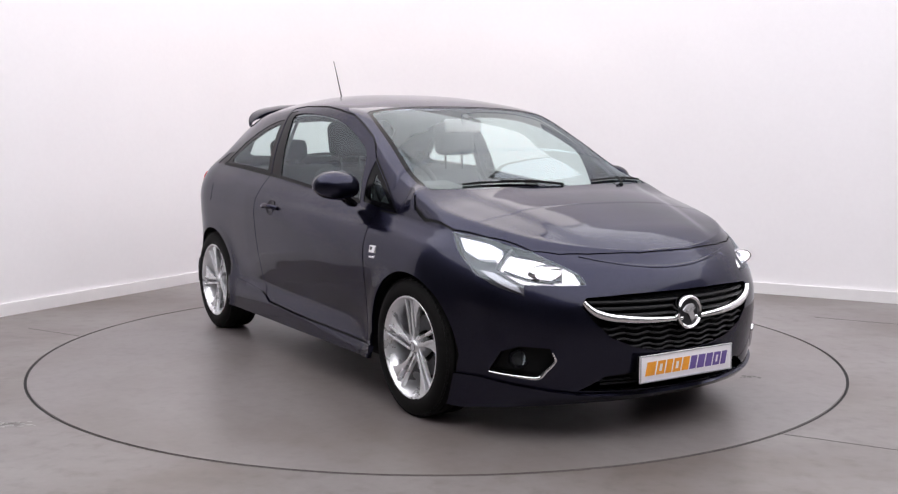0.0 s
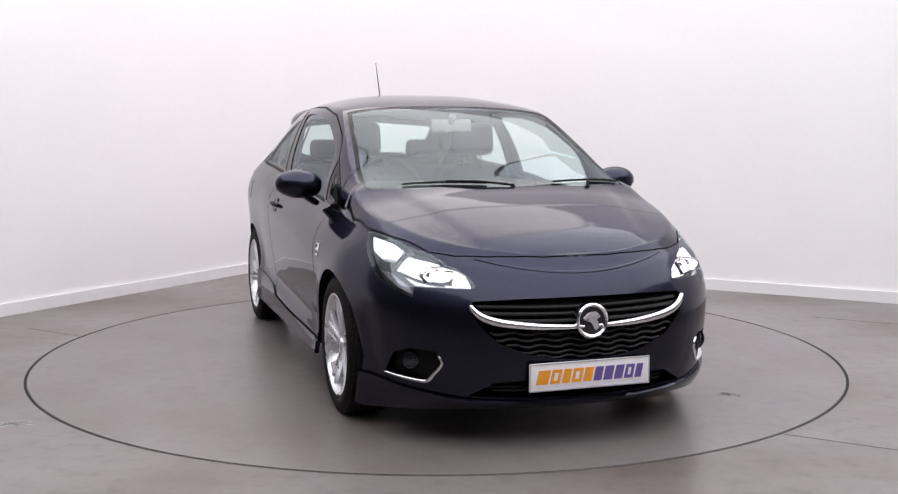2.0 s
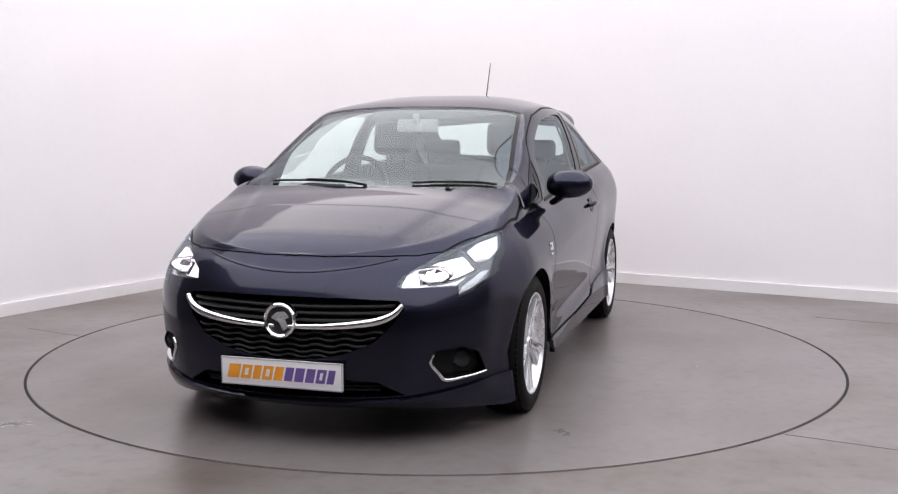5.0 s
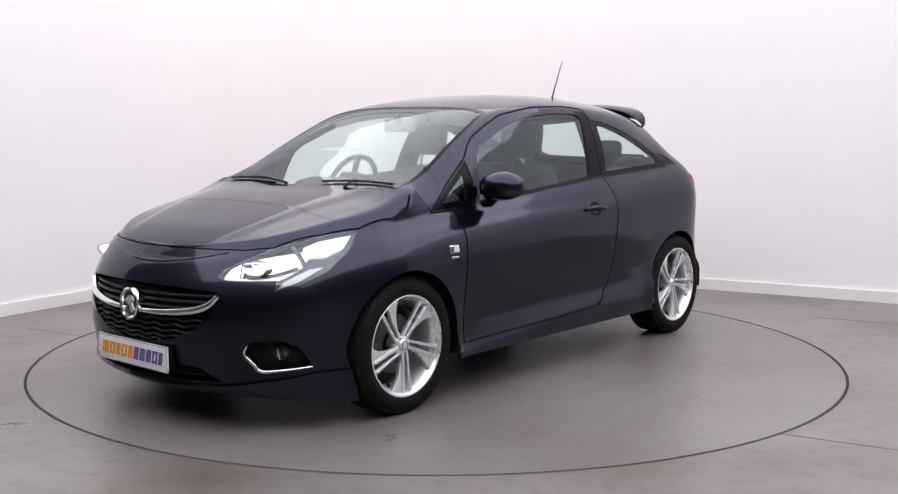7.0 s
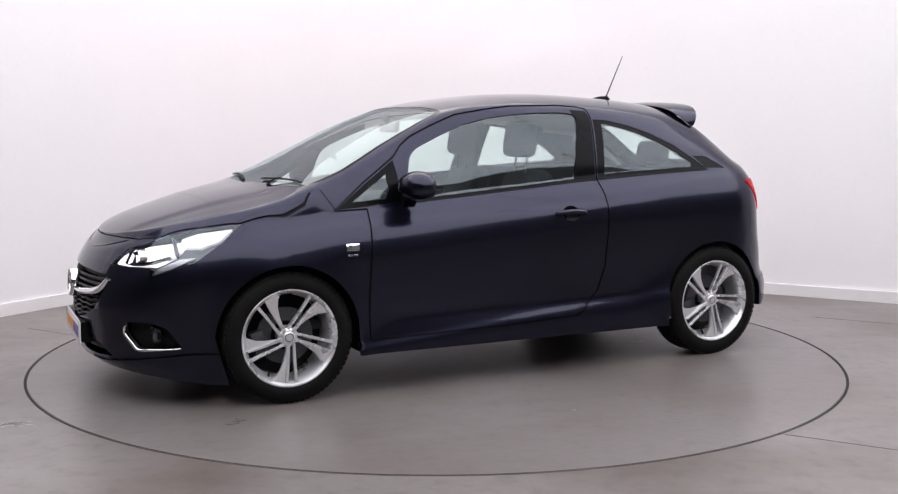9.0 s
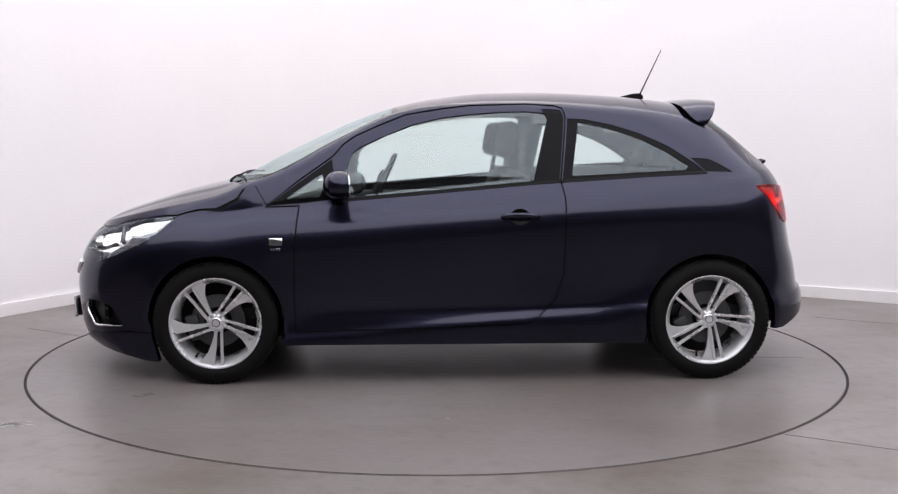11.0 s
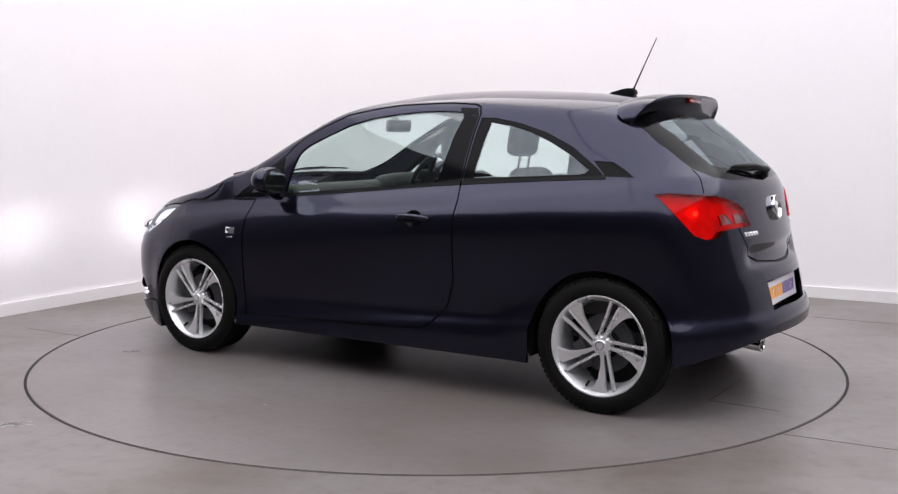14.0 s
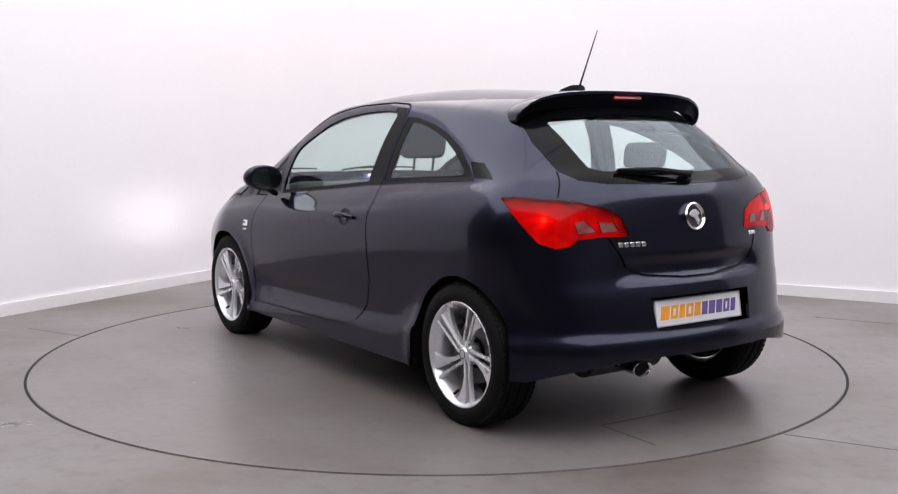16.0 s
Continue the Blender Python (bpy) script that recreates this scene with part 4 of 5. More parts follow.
    part("fog_lamp", revolve_bm([(0.0, 0.004), (0.030, 0.010), (0.036, 0.018), (0.041, 0.018), (0.043, 0.0)], 28, m), GLOSSBLACK, bay, "round fog lamp, switched off")
    part("fog_glass", revolve_bm([(0.0, 0.021), (0.020, 0.019), (0.036, 0.013)], 28, m), LENS, bay)
    bar_on_skin([(1.757, sgn * 0.755, 0.286), (1.85, sgn * 0.68, 0.277), (1.912, sgn * 0.624, 0.274), (1.935, sgn * 0.60, 0.305), (1.958, sgn * 0.572, 0.35), (1.951, sgn * 0.583, 0.385)], (1, 0.7, 0), 0.016, 0.008, 0.02, CHROME, "fog_trim", bay, "chrome strip round the fog lamp", 0.5)

# raised fold below the hood's front edge
bar_on_skin([(2.0, y / 100, 0.704 + 0.30 * (y / 100) ** 2) for y in range(-42, 43, 7)], FRONT, 0.016, 0.0035, 0.004, PAINT, "nose_fold", car, "", 0.6)

# ---------------------------------------------------------------- the car: grille
grille = part("grille", region({GRILLE}, offset=-0.05, lip=-0.049), BLACK, car, "black front grille")
part("intake", region({INTAKE}, offset=-0.06, lip=-0.058), BLACK, car, "black lower air intake")


def half_grille(z):
    """Half width of the grille opening at height z."""
    return spline([(0.364, 0.02), (0.37, 0.139), (0.392, 0.255), (0.44, 0.372), (0.508, 0.44), (0.565, 0.472), (0.60, 0.45)])(z)


def grille_slat(z, wave, height, depth):
    w = half_grille(z) - 0.012
    n = 40
    pts = []
    for k in range(n + 1):
        y = -w + 2 * w * k / n
        dz = 0.0045 * math.tanh(2.5 * math.sin(2 * math.pi * y / 0.115)) if wave else 0
        sag = 0.020 * (1 - (y / 0.45) ** 2)
        p, nn = on_skin(2.0, y, z - sag * 0.4 + dz, FRONT)
        pts.append(p - nn * depth)
    b = bmesh.new()
    rings = []
    for p in pts:
        rings.append([b.verts.new(p + Vector((dx, 0, dz))) for dx, dz in ((-0.02, -height / 2), (0.004, -height / 2), (0.006, 0), (0.002, height / 2), (-0.02, height / 2))])
    for r, q in zip(rings, rings[1:]):
        for k in range(5):
            b.faces.new((r[k], q[k], q[(k + 1) % 5], r[(k + 1) % 5]))
    bmesh.ops.recalc_face_normals(b, faces=b.faces[:])
    part("slat", b, SLAT, grille)


SLAT = material("satin_black_slat", (0.007, 0.007, 0.008), 0.45, spec=0.2, grain=0.2, scale=100)
for z in (0.588, 0.560, 0.532):
    grille_slat(z, False, 0.012, 0.018)
for z in (0.480, 0.455, 0.430, 0.406, 0.386):
    grille_slat(z, True, 0.009, 0.010)
for z in (0.272, 0.250, 0.232):
    b = bmesh.new()
    w = 0.40 - (0.272 - z) * 0.3
    pts = [on_skin(2.0, -w + 2 * w * k / 20, z, FRONT) for k in range(21)]
    part("intake_slat", tube_bm([p - n * 0.03 for p, n in pts], 0.006, 6, b), SLAT, grille)
for sgn in (1, -1):
    bar_on_skin([(2.09, sgn * 0.03, 0.497), (2.08, sgn * 0.2, 0.502), (2.05, sgn * 0.33, 0.515), (2.03, sgn * 0.40, 0.530), (2.01, sgn * 0.445, 0.553), (2.0, sgn * 0.472, 0.585)], FRONT, 0.034, 0.014, 0.02, CHROME, "chrome_wing", grille, "chrome wing bar across the grille", 0.45)


EMBLEM_GREY = material("dark_emblem_ground", (0.03, 0.03, 0.033), 0.4, metal=0.3, grain=0.1, scale=80)


def emblem(p, n, r, parent):
    """Round chrome emblem: ring, dark ground and a plain raised wedge."""
    m = Matrix.Translation(p) @ n.to_track_quat("Z", "Y").to_matrix().to_4x4()
    e = part("emblem", revolve_bm([(r * 0.74, 0.004), (r * 0.78, 0.014), (r * 0.88, 0.019), (r * 0.97, 0.014), (r, 0.0), (r * 0.95, -0.02)], 40, m), CHROME, parent, "round chrome emblem")
    part("emblem_ground", cyl_bm(r * 0.76, 0.01, m, 32), EMBLEM_GREY, e)
    wedge = [(-0.55, 0.15), (-0.2, 0.45), (0.25, 0.5), (0.55, 0.2), (0.30, 0.05), (0.5, -0.35), (0.2, -0.6), (-0.05, -0.1), (-0.35, 0.0)]
    part("emblem_shape", prism_bm([(x * r, y * r) for x, y in wedge], 0.006, m @ Matrix.Translation((0, 0, 0.007)), 0.0025), ALLOY, e)


p, n = on_skin(2.1, 0.0, 0.520, FRONT)
emblem(p + n * 0.006, Vector((1, 0, 0.05)).normalized(), 0.072, car)
p, n = on_skin(-1.79, 0.0, 0.905, REAR)
emblem(p + n * 0.004, n, 0.062, tailgate)

# number plates: dealer board with plain orange and purple blocks
PLATE_WHITE = material("white_plate", (0.86, 0.83, 0.86), 0.3, grain=0.03, scale=20, coat=0.4)
PLATE_EDGE = material("plate_edge", (0.45, 0.45, 0.47), 0.4, grain=0.05, scale=40)
ORANGE = material("orange_print", (0.90, 0.36, 0.03), 0.4, grain=0.12, scale=30)
PURPLE = material("purple_print", (0.15, 0.10, 0.32), 0.4, grain=0.12, scale=30)


def number_plate(m, parent):
    pl = part("number_plate", box_bm(0.530, 0.113, 0.008, m, 0.003, 2), PLATE_WHITE, parent, "white dealer plate with orange and purple blocks")
    part("plate_border", join(join(join(box_bm(0.530, 0.004, 0.003, m @ Matrix.Translation((0, 0.0535, 0.0045))), box_bm(0.530, 0.004, 0.003, m @ Matrix.Translation((0, -0.0535, 0.0045)))), box_bm(0.004, 0.103, 0.003, m @ Matrix.Translation((0.262, 0, 0.0045)))), box_bm(0.004, 0.103, 0.003, m @ Matrix.Translation((-0.262, 0, 0.0045)))), PLATE_EDGE, pl)
    x = -0.238
    for i, w in enumerate((0.058, 0.050, 0.040, 0.050, 0.044, 0.042, 0.046, 0.044, 0.046, 0.036)):
        h, sl = 0.056, 0.012
        x1 = x + w - 0.007
        hole = i in (1, 3, 8)
        if hole:
            t = 0.013
            polys = [[(x, -h / 2), (x + t, -h / 2), (x + t + sl, h / 2), (x + sl, h / 2)], [(x1 - t, -h / 2), (x1, -h / 2), (x1 + sl, h / 2), (x1 - t + sl, h / 2)],
                     [(x + t, -h / 2), (x1 - t, -h / 2), (x1 - t + 0.003, -h / 2 + t), (x + t + 0.003, -h / 2 + t)], [(x + t + sl - 0.003, h / 2 - t), (x1 - t + sl - 0.003, h / 2 - t), (x1 - t + sl, h / 2), (x + t + sl, h / 2)]]
        else:
            polys = [[(x, -h / 2), (x1, -h / 2), (x1 + sl, h / 2), (x + sl, h / 2)]]
        b = bmesh.new()
        for q in polys:
            prism_bm(q, 0.0012, m @ Matrix.Translation((0, 0, 0.0042)), bm=b)
        part("block", b, ORANGE if i < 5 else PURPLE, pl, smooth=False)
        x += w + 0.0015


def facing(p, out, up=(0, 0, 1)):
    """Pose whose z looks along out and whose y is upright."""
    z = Vector(out).normalized()
    x = Vector(up).cross(z).normalized()
    y = z.cross(x)
    return Matrix.Translation(p) @ Matrix((x, y, z)).transposed().to_4x4()


number_plate(facing((2.116, 0, 0.305), (1, 0, 0.0)), car)
part("plate_holder", box_bm(0.10, 0.50, 0.10, Matrix.Translation((2.058, 0, 0.305)), 0.006), BLACK, car)
number_plate(facing((-1.842, 0, 0.514), (-1, 0, 0.16)), car)
part("plate_bay", region({PLATE_BAY}, offset=-0.060, lip=-0.060), PAINT, car, "navy recess behind the rear plate")

# ---------------------------------------------------------------- the car: wheels
def blade(poly, z0, z1, depth, bevel):
    """Raised blade: z0 at the hub end, z1 at the rim end."""
    b = prism_bm(poly, depth, None, bevel)
    for v in b.verts:
        r = math.hypot(v.co.x, v.co.y)
        v.co.z += z0 + (z1 - z0) * min(1, max(0, (r - 0.05) / 0.16))
    return b


def build_wheel():
    """A wheel in its own space: z is the axle, pointing outwards; the outer face of the hub near z = 0.075."""
    e = new("wheel")
    R, W = TYRE_R, 0.105
    prof = [(0.214, -0.095), (0.226, -W + 0.004), (0.25, -W), (0.285, -W + 0.004), (0.303, -W + 0.018), (R, -W + 0.036), (R, -0.055), (R - 0.006, -0.052), (R - 0.006, -0.046), (R, -0.043), (R, -0.006), (R - 0.006, -0.003), (R - 0.006, 0.003), (R, 0.006), (R, 0.043), (R - 0.006, 0.046), (R - 0.006, 0.052), (R, 0.055), (R, W - 0.036), (0.303, W - 0.018), (0.285, W - 0.004), (0.262, W + 0.001), (0.25, W), (0.232, W - 0.006), (0.222, W - 0.012)]
    tyre = part("tyre", revolve_bm(prof, 72), RUBBER, e, "black low-profile tyre")
    b = bmesh.new()
    for k in range(72):
        for s in (1, -1):
            m = Matrix.Rotation(2 * math.pi * k / 72, 4, "Z") @ Matrix.Translation((R - 0.0115, 0, s * 0.074)) @ pose(0, 0, 0, 0, s * 24, 0)
            box_bm(0.010, 0.021, 0.034, m, 0.002, 1, b)
    tread = part("tread", b, RUBBER, tyre)
    tread["kind"] = "stuff"
    part("rim", revolve_bm([(0.222, -0.09), (0.200, -0.08), (0.196, 0.02), (0.203, 0.066), (0.211, 0.078), (0.216, 0.088), (0.224, 0.0985), (0.230, 0.0995), (0.2335, 0.096), (0.232, 0.088), (0.222, -0.09)], 72), ALLOY, e, "silver alloy rim")
    part("hub", revolve_bm([(0.0, 0.071), (0.030, 0.071), (0.042, 0.066), (0.050, 0.054), (0.052, 0.02), (0.04, 0.0)], 40), ALLOY, e)
    part("hub_cap", revolve_bm([(0.0, 0.081), (0.022, 0.080), (0.027, 0.077), (0.030, 0.070)], 32), ALLOY, e)
    part("cap_ring", revolve_bm([(0.017, 0.0802), (0.019, 0.0822), (0.021, 0.0802)], 28), DARKMETAL, e)
    part("brake_disc", revolve_bm([(0.07, 0.01), (0.135, 0.01), (0.135, -0.012), (0.07, -0.012), (0.07, 0.01)], 40), DARKMETAL, e, "grey brake disc")
    part("wheel_back", cyl_bm(0.196, 0.01, Matrix.Translation((0, 0, -0.07)), 40), BLACK, e)
    part("caliper", box_bm(0.07, 0.13, 0.06, pose(0.125, 0, -0.01, 0, 0, 0), 0.01), DARKMETAL, e)
    for k in range(5):
        a = 2 * math.pi * k / 5
        turn = Matrix.Rotation(a, 4, "Z")
        for name, outline, z0, z1 in (
                ("spoke", [(0.030, 0.019), (0.150, 0.0250), (0.213, 0.0295), (0.213, 0.0455), (0.150, 0.0385), (0.030, 0.033)], 0.052, 0.070),
                ("spoke", [(0.030, -0.010), (0.150, -0.012), (0.213, -0.016), (0.213, -0.003), (0.150, 0.0025), (0.030, 0.0075)], 0.052, 0.070),
                ("spoke_web", [(0.055, -0.0095), (0.150, -0.0125), (0.213, -0.0165), (0.208, -0.058), (0.196, -0.082), (0.180, -0.060), (0.150, -0.038), (0.105, -0.021)], 0.046, 0.064)):
            b1 = blade(outline, z0, z1, 0.020, 0.0025)
            b1.transform(turn)
            part(name, b1, ALLOY, e)
    for k in range(5):
        a = 2 * math.pi * (k + 0.5) / 5
        part("wheel_bolt", cyl_bm(0.008, 0.012, pose(0.040 * math.cos(a), 0.040 * math.sin(a), 0.060), 6), ALLOY, e)
    part("valve", cyl_bm(0.006, 0.03, pose(0.19 * math.cos(0.75), 0.19 * math.sin(0.75), 0.07, 0, 40, 43), 8), BLACK, e)
    e.parent = car
    return e


wheel = build_wheel()
# on the left the outer face looks along +y
wheel.matrix_basis = pose(AXLE, 0.744, HUB_Z, -90, 0, 0) @ Matrix.Rotation(radians(SPIN_FL), 4, "Z")
copy_thing(wheel, pose(-AXLE, 0.742, HUB_Z, -90, 0, 0) @ Matrix.Rotation(radians(SPIN_RL), 4, "Z"))
copy_thing(wheel, pose(AXLE, -0.744, HUB_Z, 90, 0, 0) @ Matrix.Rotation(radians(SPIN_FR), 4, "Z"))
copy_thing(wheel, pose(-AXLE, -0.742, HUB_Z, 90, 0, 0) @ Matrix.Rotation(radians(SPIN_RR), 4, "Z"))

for sx in (1, -1):
    for sgn in (1, -1):
        b = bmesh.new()
        rows = []
        for k in range(33):
            lo, hi = (-20, 190) if sx > 0 else (-14, 184)
            a = radians(lo + (hi - lo) * k / 32)
            r = ARCH_R + 0.004
            x, z = sx * AXLE + r * math.cos(a), HUB_Z + r * math.sin(a)
            p, n = on_skin(x, sgn * 0.8, max(z, 0.25), LEFT)
            y1 = min(abs(p.y), 0.86) - 0.006
            rows.append([b.verts.new((x, sgn * y, z)) for y in (y1, y1 - 0.03, 0.52)] + [b.verts.new((sx * AXLE, sgn * 0.52, HUB_Z))])
        for r1, r2 in zip(rows, rows[1:]):
            for k in range(3):
                b.faces.new((r1[k], r2[k], r2[k + 1], r1[k + 1])) if k < 2 else b.faces.new((r1[2], r2[2], r2[3]))
        bmesh.ops.remove_doubles(b, verts=b.verts[:], dist=0.0005)
        part("wheel_arch_liner", b, BLACK, car, "black wheel arch liner")

# underside
b = box_bm(2.95, 1.16, 0.12, Matrix.Translation((0.375, 0, 0.25)), 0.02)
box_bm(0.24, 0.95, 0.06, Matrix.Translation((1.80, 0, 0.215)), 0.02, 2, b)
box_bm(1.75, 1.60, 0.10, Matrix.Translation((0.03, 0, 0.25)), 0.02, 2, b)
part("underbody", b, BLACK, car, "black underside")
part("exhaust_pipe", revolve_bm([(0.030, -0.20), (0.034, 0.0), (0.037, 0.004), (0.034, 0.006), (0.030, 0.0), (0.026, -0.15)], 28, Matrix.Translation((-1.845, 0.335, 0.295)) @ pose(0, 0, 0, 0, -96, 0) @ Matrix.Diagonal((0.92, 1.4, 1, 1))), CHROME, car, "oval chrome exhaust tip")
# Black disc closes the pipe and stands in for the shade inside it.
part("exhaust_bore_shade", cyl_bm(0.0295, 0.01, Matrix.Translation((-1.845, 0.335, 0.295)) @ pose(0, 0, 0, 0, -96, 0) @ Matrix.Diagonal((0.92, 1.4, 1, 1)) @ Matrix.Translation((0, 0, -0.012)), 24), BLACK, car, "black disc that paints the shade inside the exhaust")
part("silencer", cyl_bm(0.09, 0.45, pose(-1.55, 0.2, 0.30, 90, 0, 0), 24, 0.02), DARKMETAL, car)
part("rear_axle_beam", cyl_bm(0.03, 1.2, pose(-AXLE, 0, 0.29, 90, 0, 0), 12), DARKMETAL, car)

# ---------------------------------------------------------------- the car: mirrors, handles, badges
MIRROR_GLASS = material("mirror_glass", (0.85, 0.88, 0.90), 0.02, metal=1.0, rough_var=0.01)
for sgn in (1, -1):
    mir = new("door_mirror")
    mir.parent = DOORS[sgn]
    b = bmesh.new()
    bmesh.ops.create_uvsphere(b, u_segments=32, v_segments=20, radius=1.0)
    for v in b.verts:
        x, y, z = v.co
        q = 1 - 0.22 * max(0, y) ** 2
        px = (x if x > 0 else max(x, -0.35)) * 0.085
        py = (abs(y) ** 0.85 * (1 if y > 0 else -1)) * 0.118
        pz = (abs(z) ** 0.85 * (1 if z > 0 else -1)) * 0.077 * q
        if z < -0.2:
            pz *= 0.86
        v.co = Vector((px, py, pz))
    rot = Matrix.Translation((0.625, sgn * 0.885, 1.000)) @ Matrix.Diagonal((1, sgn, 1, 1)) @ pose(0, 0, 0, 3, 0, 8)
    b.transform(rot)
    bmesh.ops.recalc_face_normals(b, faces=b.faces[:])
    part("mirror_shell", b, PAINT, mir, "navy mirror shell")
    b = cyl_bm(1.0, 1.0, Matrix.Translation((-0.034, 0.0, 0.0)) @ pose(0, 0, 0, 0, 90, 0) @ Matrix.Diagonal((0.060, 0.100, 0.008, 1)), 36)
    b.transform(rot)
    bmesh.ops.recalc_face_normals(b, faces=b.faces[:])
    part("mirror_pane", b, MIRROR_GLASS, mir, "silvered mirror pane")
    b = cyl_bm(1.0, 1.0, Matrix.Translation((-0.028, 0.0, 0.0)) @ pose(0, 0, 0, 0, 90, 0) @ Matrix.Diagonal((0.066, 0.108, 0.012, 1)), 36)
    b.transform(rot)
    bmesh.ops.recalc_face_normals(b, faces=b.faces[:])
    part("mirror_rim", b, BLACK, mir)
    b = box_bm(0.07, 0.11, 0.028, Matrix.Translation((0.645, sgn * 0.838, 0.936)) @ pose(0, 0, 0, sgn * 34, 0, sgn * -10), 0.012, 3)
    part("mirror_arm", b, GLOSSBLACK, mir, "black mirror arm")

    d = DOORS[sgn]
    h = new("door_handle")
    h.parent = d
    p, n = on_skin(-0.27, sgn * 0.83, 0.842, LEFT)
    m = facing(p, n)
    # Shallow black dish: the shade of the handle cup is put into its colour.
    b = revolve_bm([(0.0, -0.004), (0.040, 0.0), (0.050, 0.0015), (0.052, -0.002)], 32, m @ Matrix.Diagonal((1.0, 0.82, 1, 1)))
    part("handle_cup_shade", b, GLOSSBLACK, h, "gloss black dish that paints the shade in the handle cup")
    pts = [(-0.088, 0, 0.004), (-0.075, 0.001, 0.020), (-0.04, 0.003, 0.030), (0.0, 0.004, 0.032), (0.04, 0.003, 0.030), (0.075, 0.001, 0.020), (0.088, 0, 0.004)]
    b = tube_bm(smooth_run(pts, 4, False), 0.011, 10)
    b.transform(m @ Matrix.Diagonal((1, 1.1, 1, 1)))
    part("handle_bar", b, PAINT, h, "navy pull handle")

    p, n = on_skin(0.948, sgn * 0.85, 0.722, LEFT)
    m = facing(p, n)
    bd = part("side_badge", box_bm(0.066, 0.036, 0.005, m, 0.002), CHROME, car, "small chrome badge")
    part("badge_shape", prism_bm([(-0.024, 0.010), (-0.004, 0.010), (-0.012, -0.006), (-0.020, -0.006)], 0.002, m @ Matrix.Translation((0, 0, 0.0025))), DARKMETAL, bd)
    for k in range(4):
        part("badge_bar", box_bm(0.009, 0.010, 0.003, m @ Matrix.Translation((-0.02 + 0.013 * k, -0.038, 0.0)), 0.001, 1), CHROME, bd)
# plain chrome bars of the name badges on the tailgate
for k in range(5):
    p, n = on_skin(-1.78, 0.40 - 0.028 * k, 0.805, REAR)
    part("name_badge", box_bm(0.022, 0.020, 0.004, facing(p, n), 0.002, 1), CHROME, tailgate)
for k in range(3):
    p, n = on_skin(-1.78, -0.44 + 0.02 * k, 0.815, REAR)
    part("name_badge", box_bm(0.015, 0.018, 0.004, facing(p, n), 0.002, 1), CHROME, tailgate)

# ---------------------------------------------------------------- the car: spoiler, antenna, wipers
b = bmesh.new()
edge_y = [0.0, 0.12, 0.24, 0.34, 0.42, 0.48, 0.525, 0.552, 0.566, 0.568]
root = [(-1.175, 1.440), (-1.175, 1.438), (-1.177, 1.433), (-1.180, 1.425), (-1.183, 1.412), (-1.187, 1.396), (-1.194, 1.376), (-1.208, 1.352), (-1.232, 1.330), (-1.262, 1.312)]
trail = [(-1.405, 1.447), (-1.404, 1.447), (-1.399, 1.444), (-1.389, 1.438), (-1.375, 1.427), (-1.358, 1.411), (-1.340, 1.389), (-1.322, 1.363), (-1.304, 1.338), (-1.290, 1.318)]
under = [(-1.335, 1.375), (-1.335, 1.374), (-1.332, 1.371), (-1.328, 1.367), (-1.322, 1.362), (-1.315, 1.355), (-1.306, 1.345), (-1.298, 1.332), (-1.288, 1.318), (-1.280, 1.308)]
rows = []
for s in (-1, 1):
    ks = range(len(edge_y) - 1, -1, -1) if s < 0 else range(1, len(edge_y))
    for k in ks:
        y = s * edge_y[k]
        (x0, z0), (x1, z1), (x2, z2) = root[k], trail[k], under[k]
        row = []
        for j in range(9):
            q = j / 8
            row.append(b.verts.new((x0 + (x1 - x0) * q, y, z0 + (z1 - z0) * q + 0.010 * math.sin(math.pi * q) * (1 - (abs(y) / 0.57) ** 4) - 0.003 * (q < 0.01))))
        row.append(b.verts.new((x1 - 0.001, y * 0.998, z1 - 0.012)))
        row.append(b.verts.new((x1 + 0.02, y * 0.985, z1 - 0.024)))
        row.append(b.verts.new((x2, y * 0.97, z2)))
        rows.append(row)
for r, q in zip(rows, rows[1:]):
    for j in range(11):
        b.faces.new((r[j], q[j], q[j + 1], r[j + 1]))
b.faces.new(rows[0])
b.faces.new(rows[-1][::-1])
bmesh.ops.recalc_face_normals(b, faces=b.faces[:])
spoiler = part("roof_spoiler", b, PAINT, tailgate, "navy roof spoiler")
BRAKE_RED = material("brake_light_red", (0.35, 0.012, 0.015), 0.2, coat=0.8, grain=0.2, scale=90)
part("brake_light", box_bm(0.02, 0.17, 0.024, Matrix.Translation((-1.383, 0, 1.420)) @ pose(0, 0, 0, 0, 25, 0), 0.003), BRAKE_RED, spoiler, "dark red high brake light")

zr = centre_z(-1.03)
b = prism_bm([(-0.078, 0), (0.085, 0), (0.060, 0.018), (-0.02, 0.038), (-0.068, 0.038)], 0.06, pose(-1.005, 0.030, zr - 0.004, 90, 0, 0), 0.008)
ant = part("antenna", b, BLACK, car, "black roof antenna with a thin mast")
part("mast", tube_bm([(-1.060, 0, zr + 0.02), (-1.182, 0, 1.738)], 0.0045, 8, r_end=0.0022), BLACK, ant)


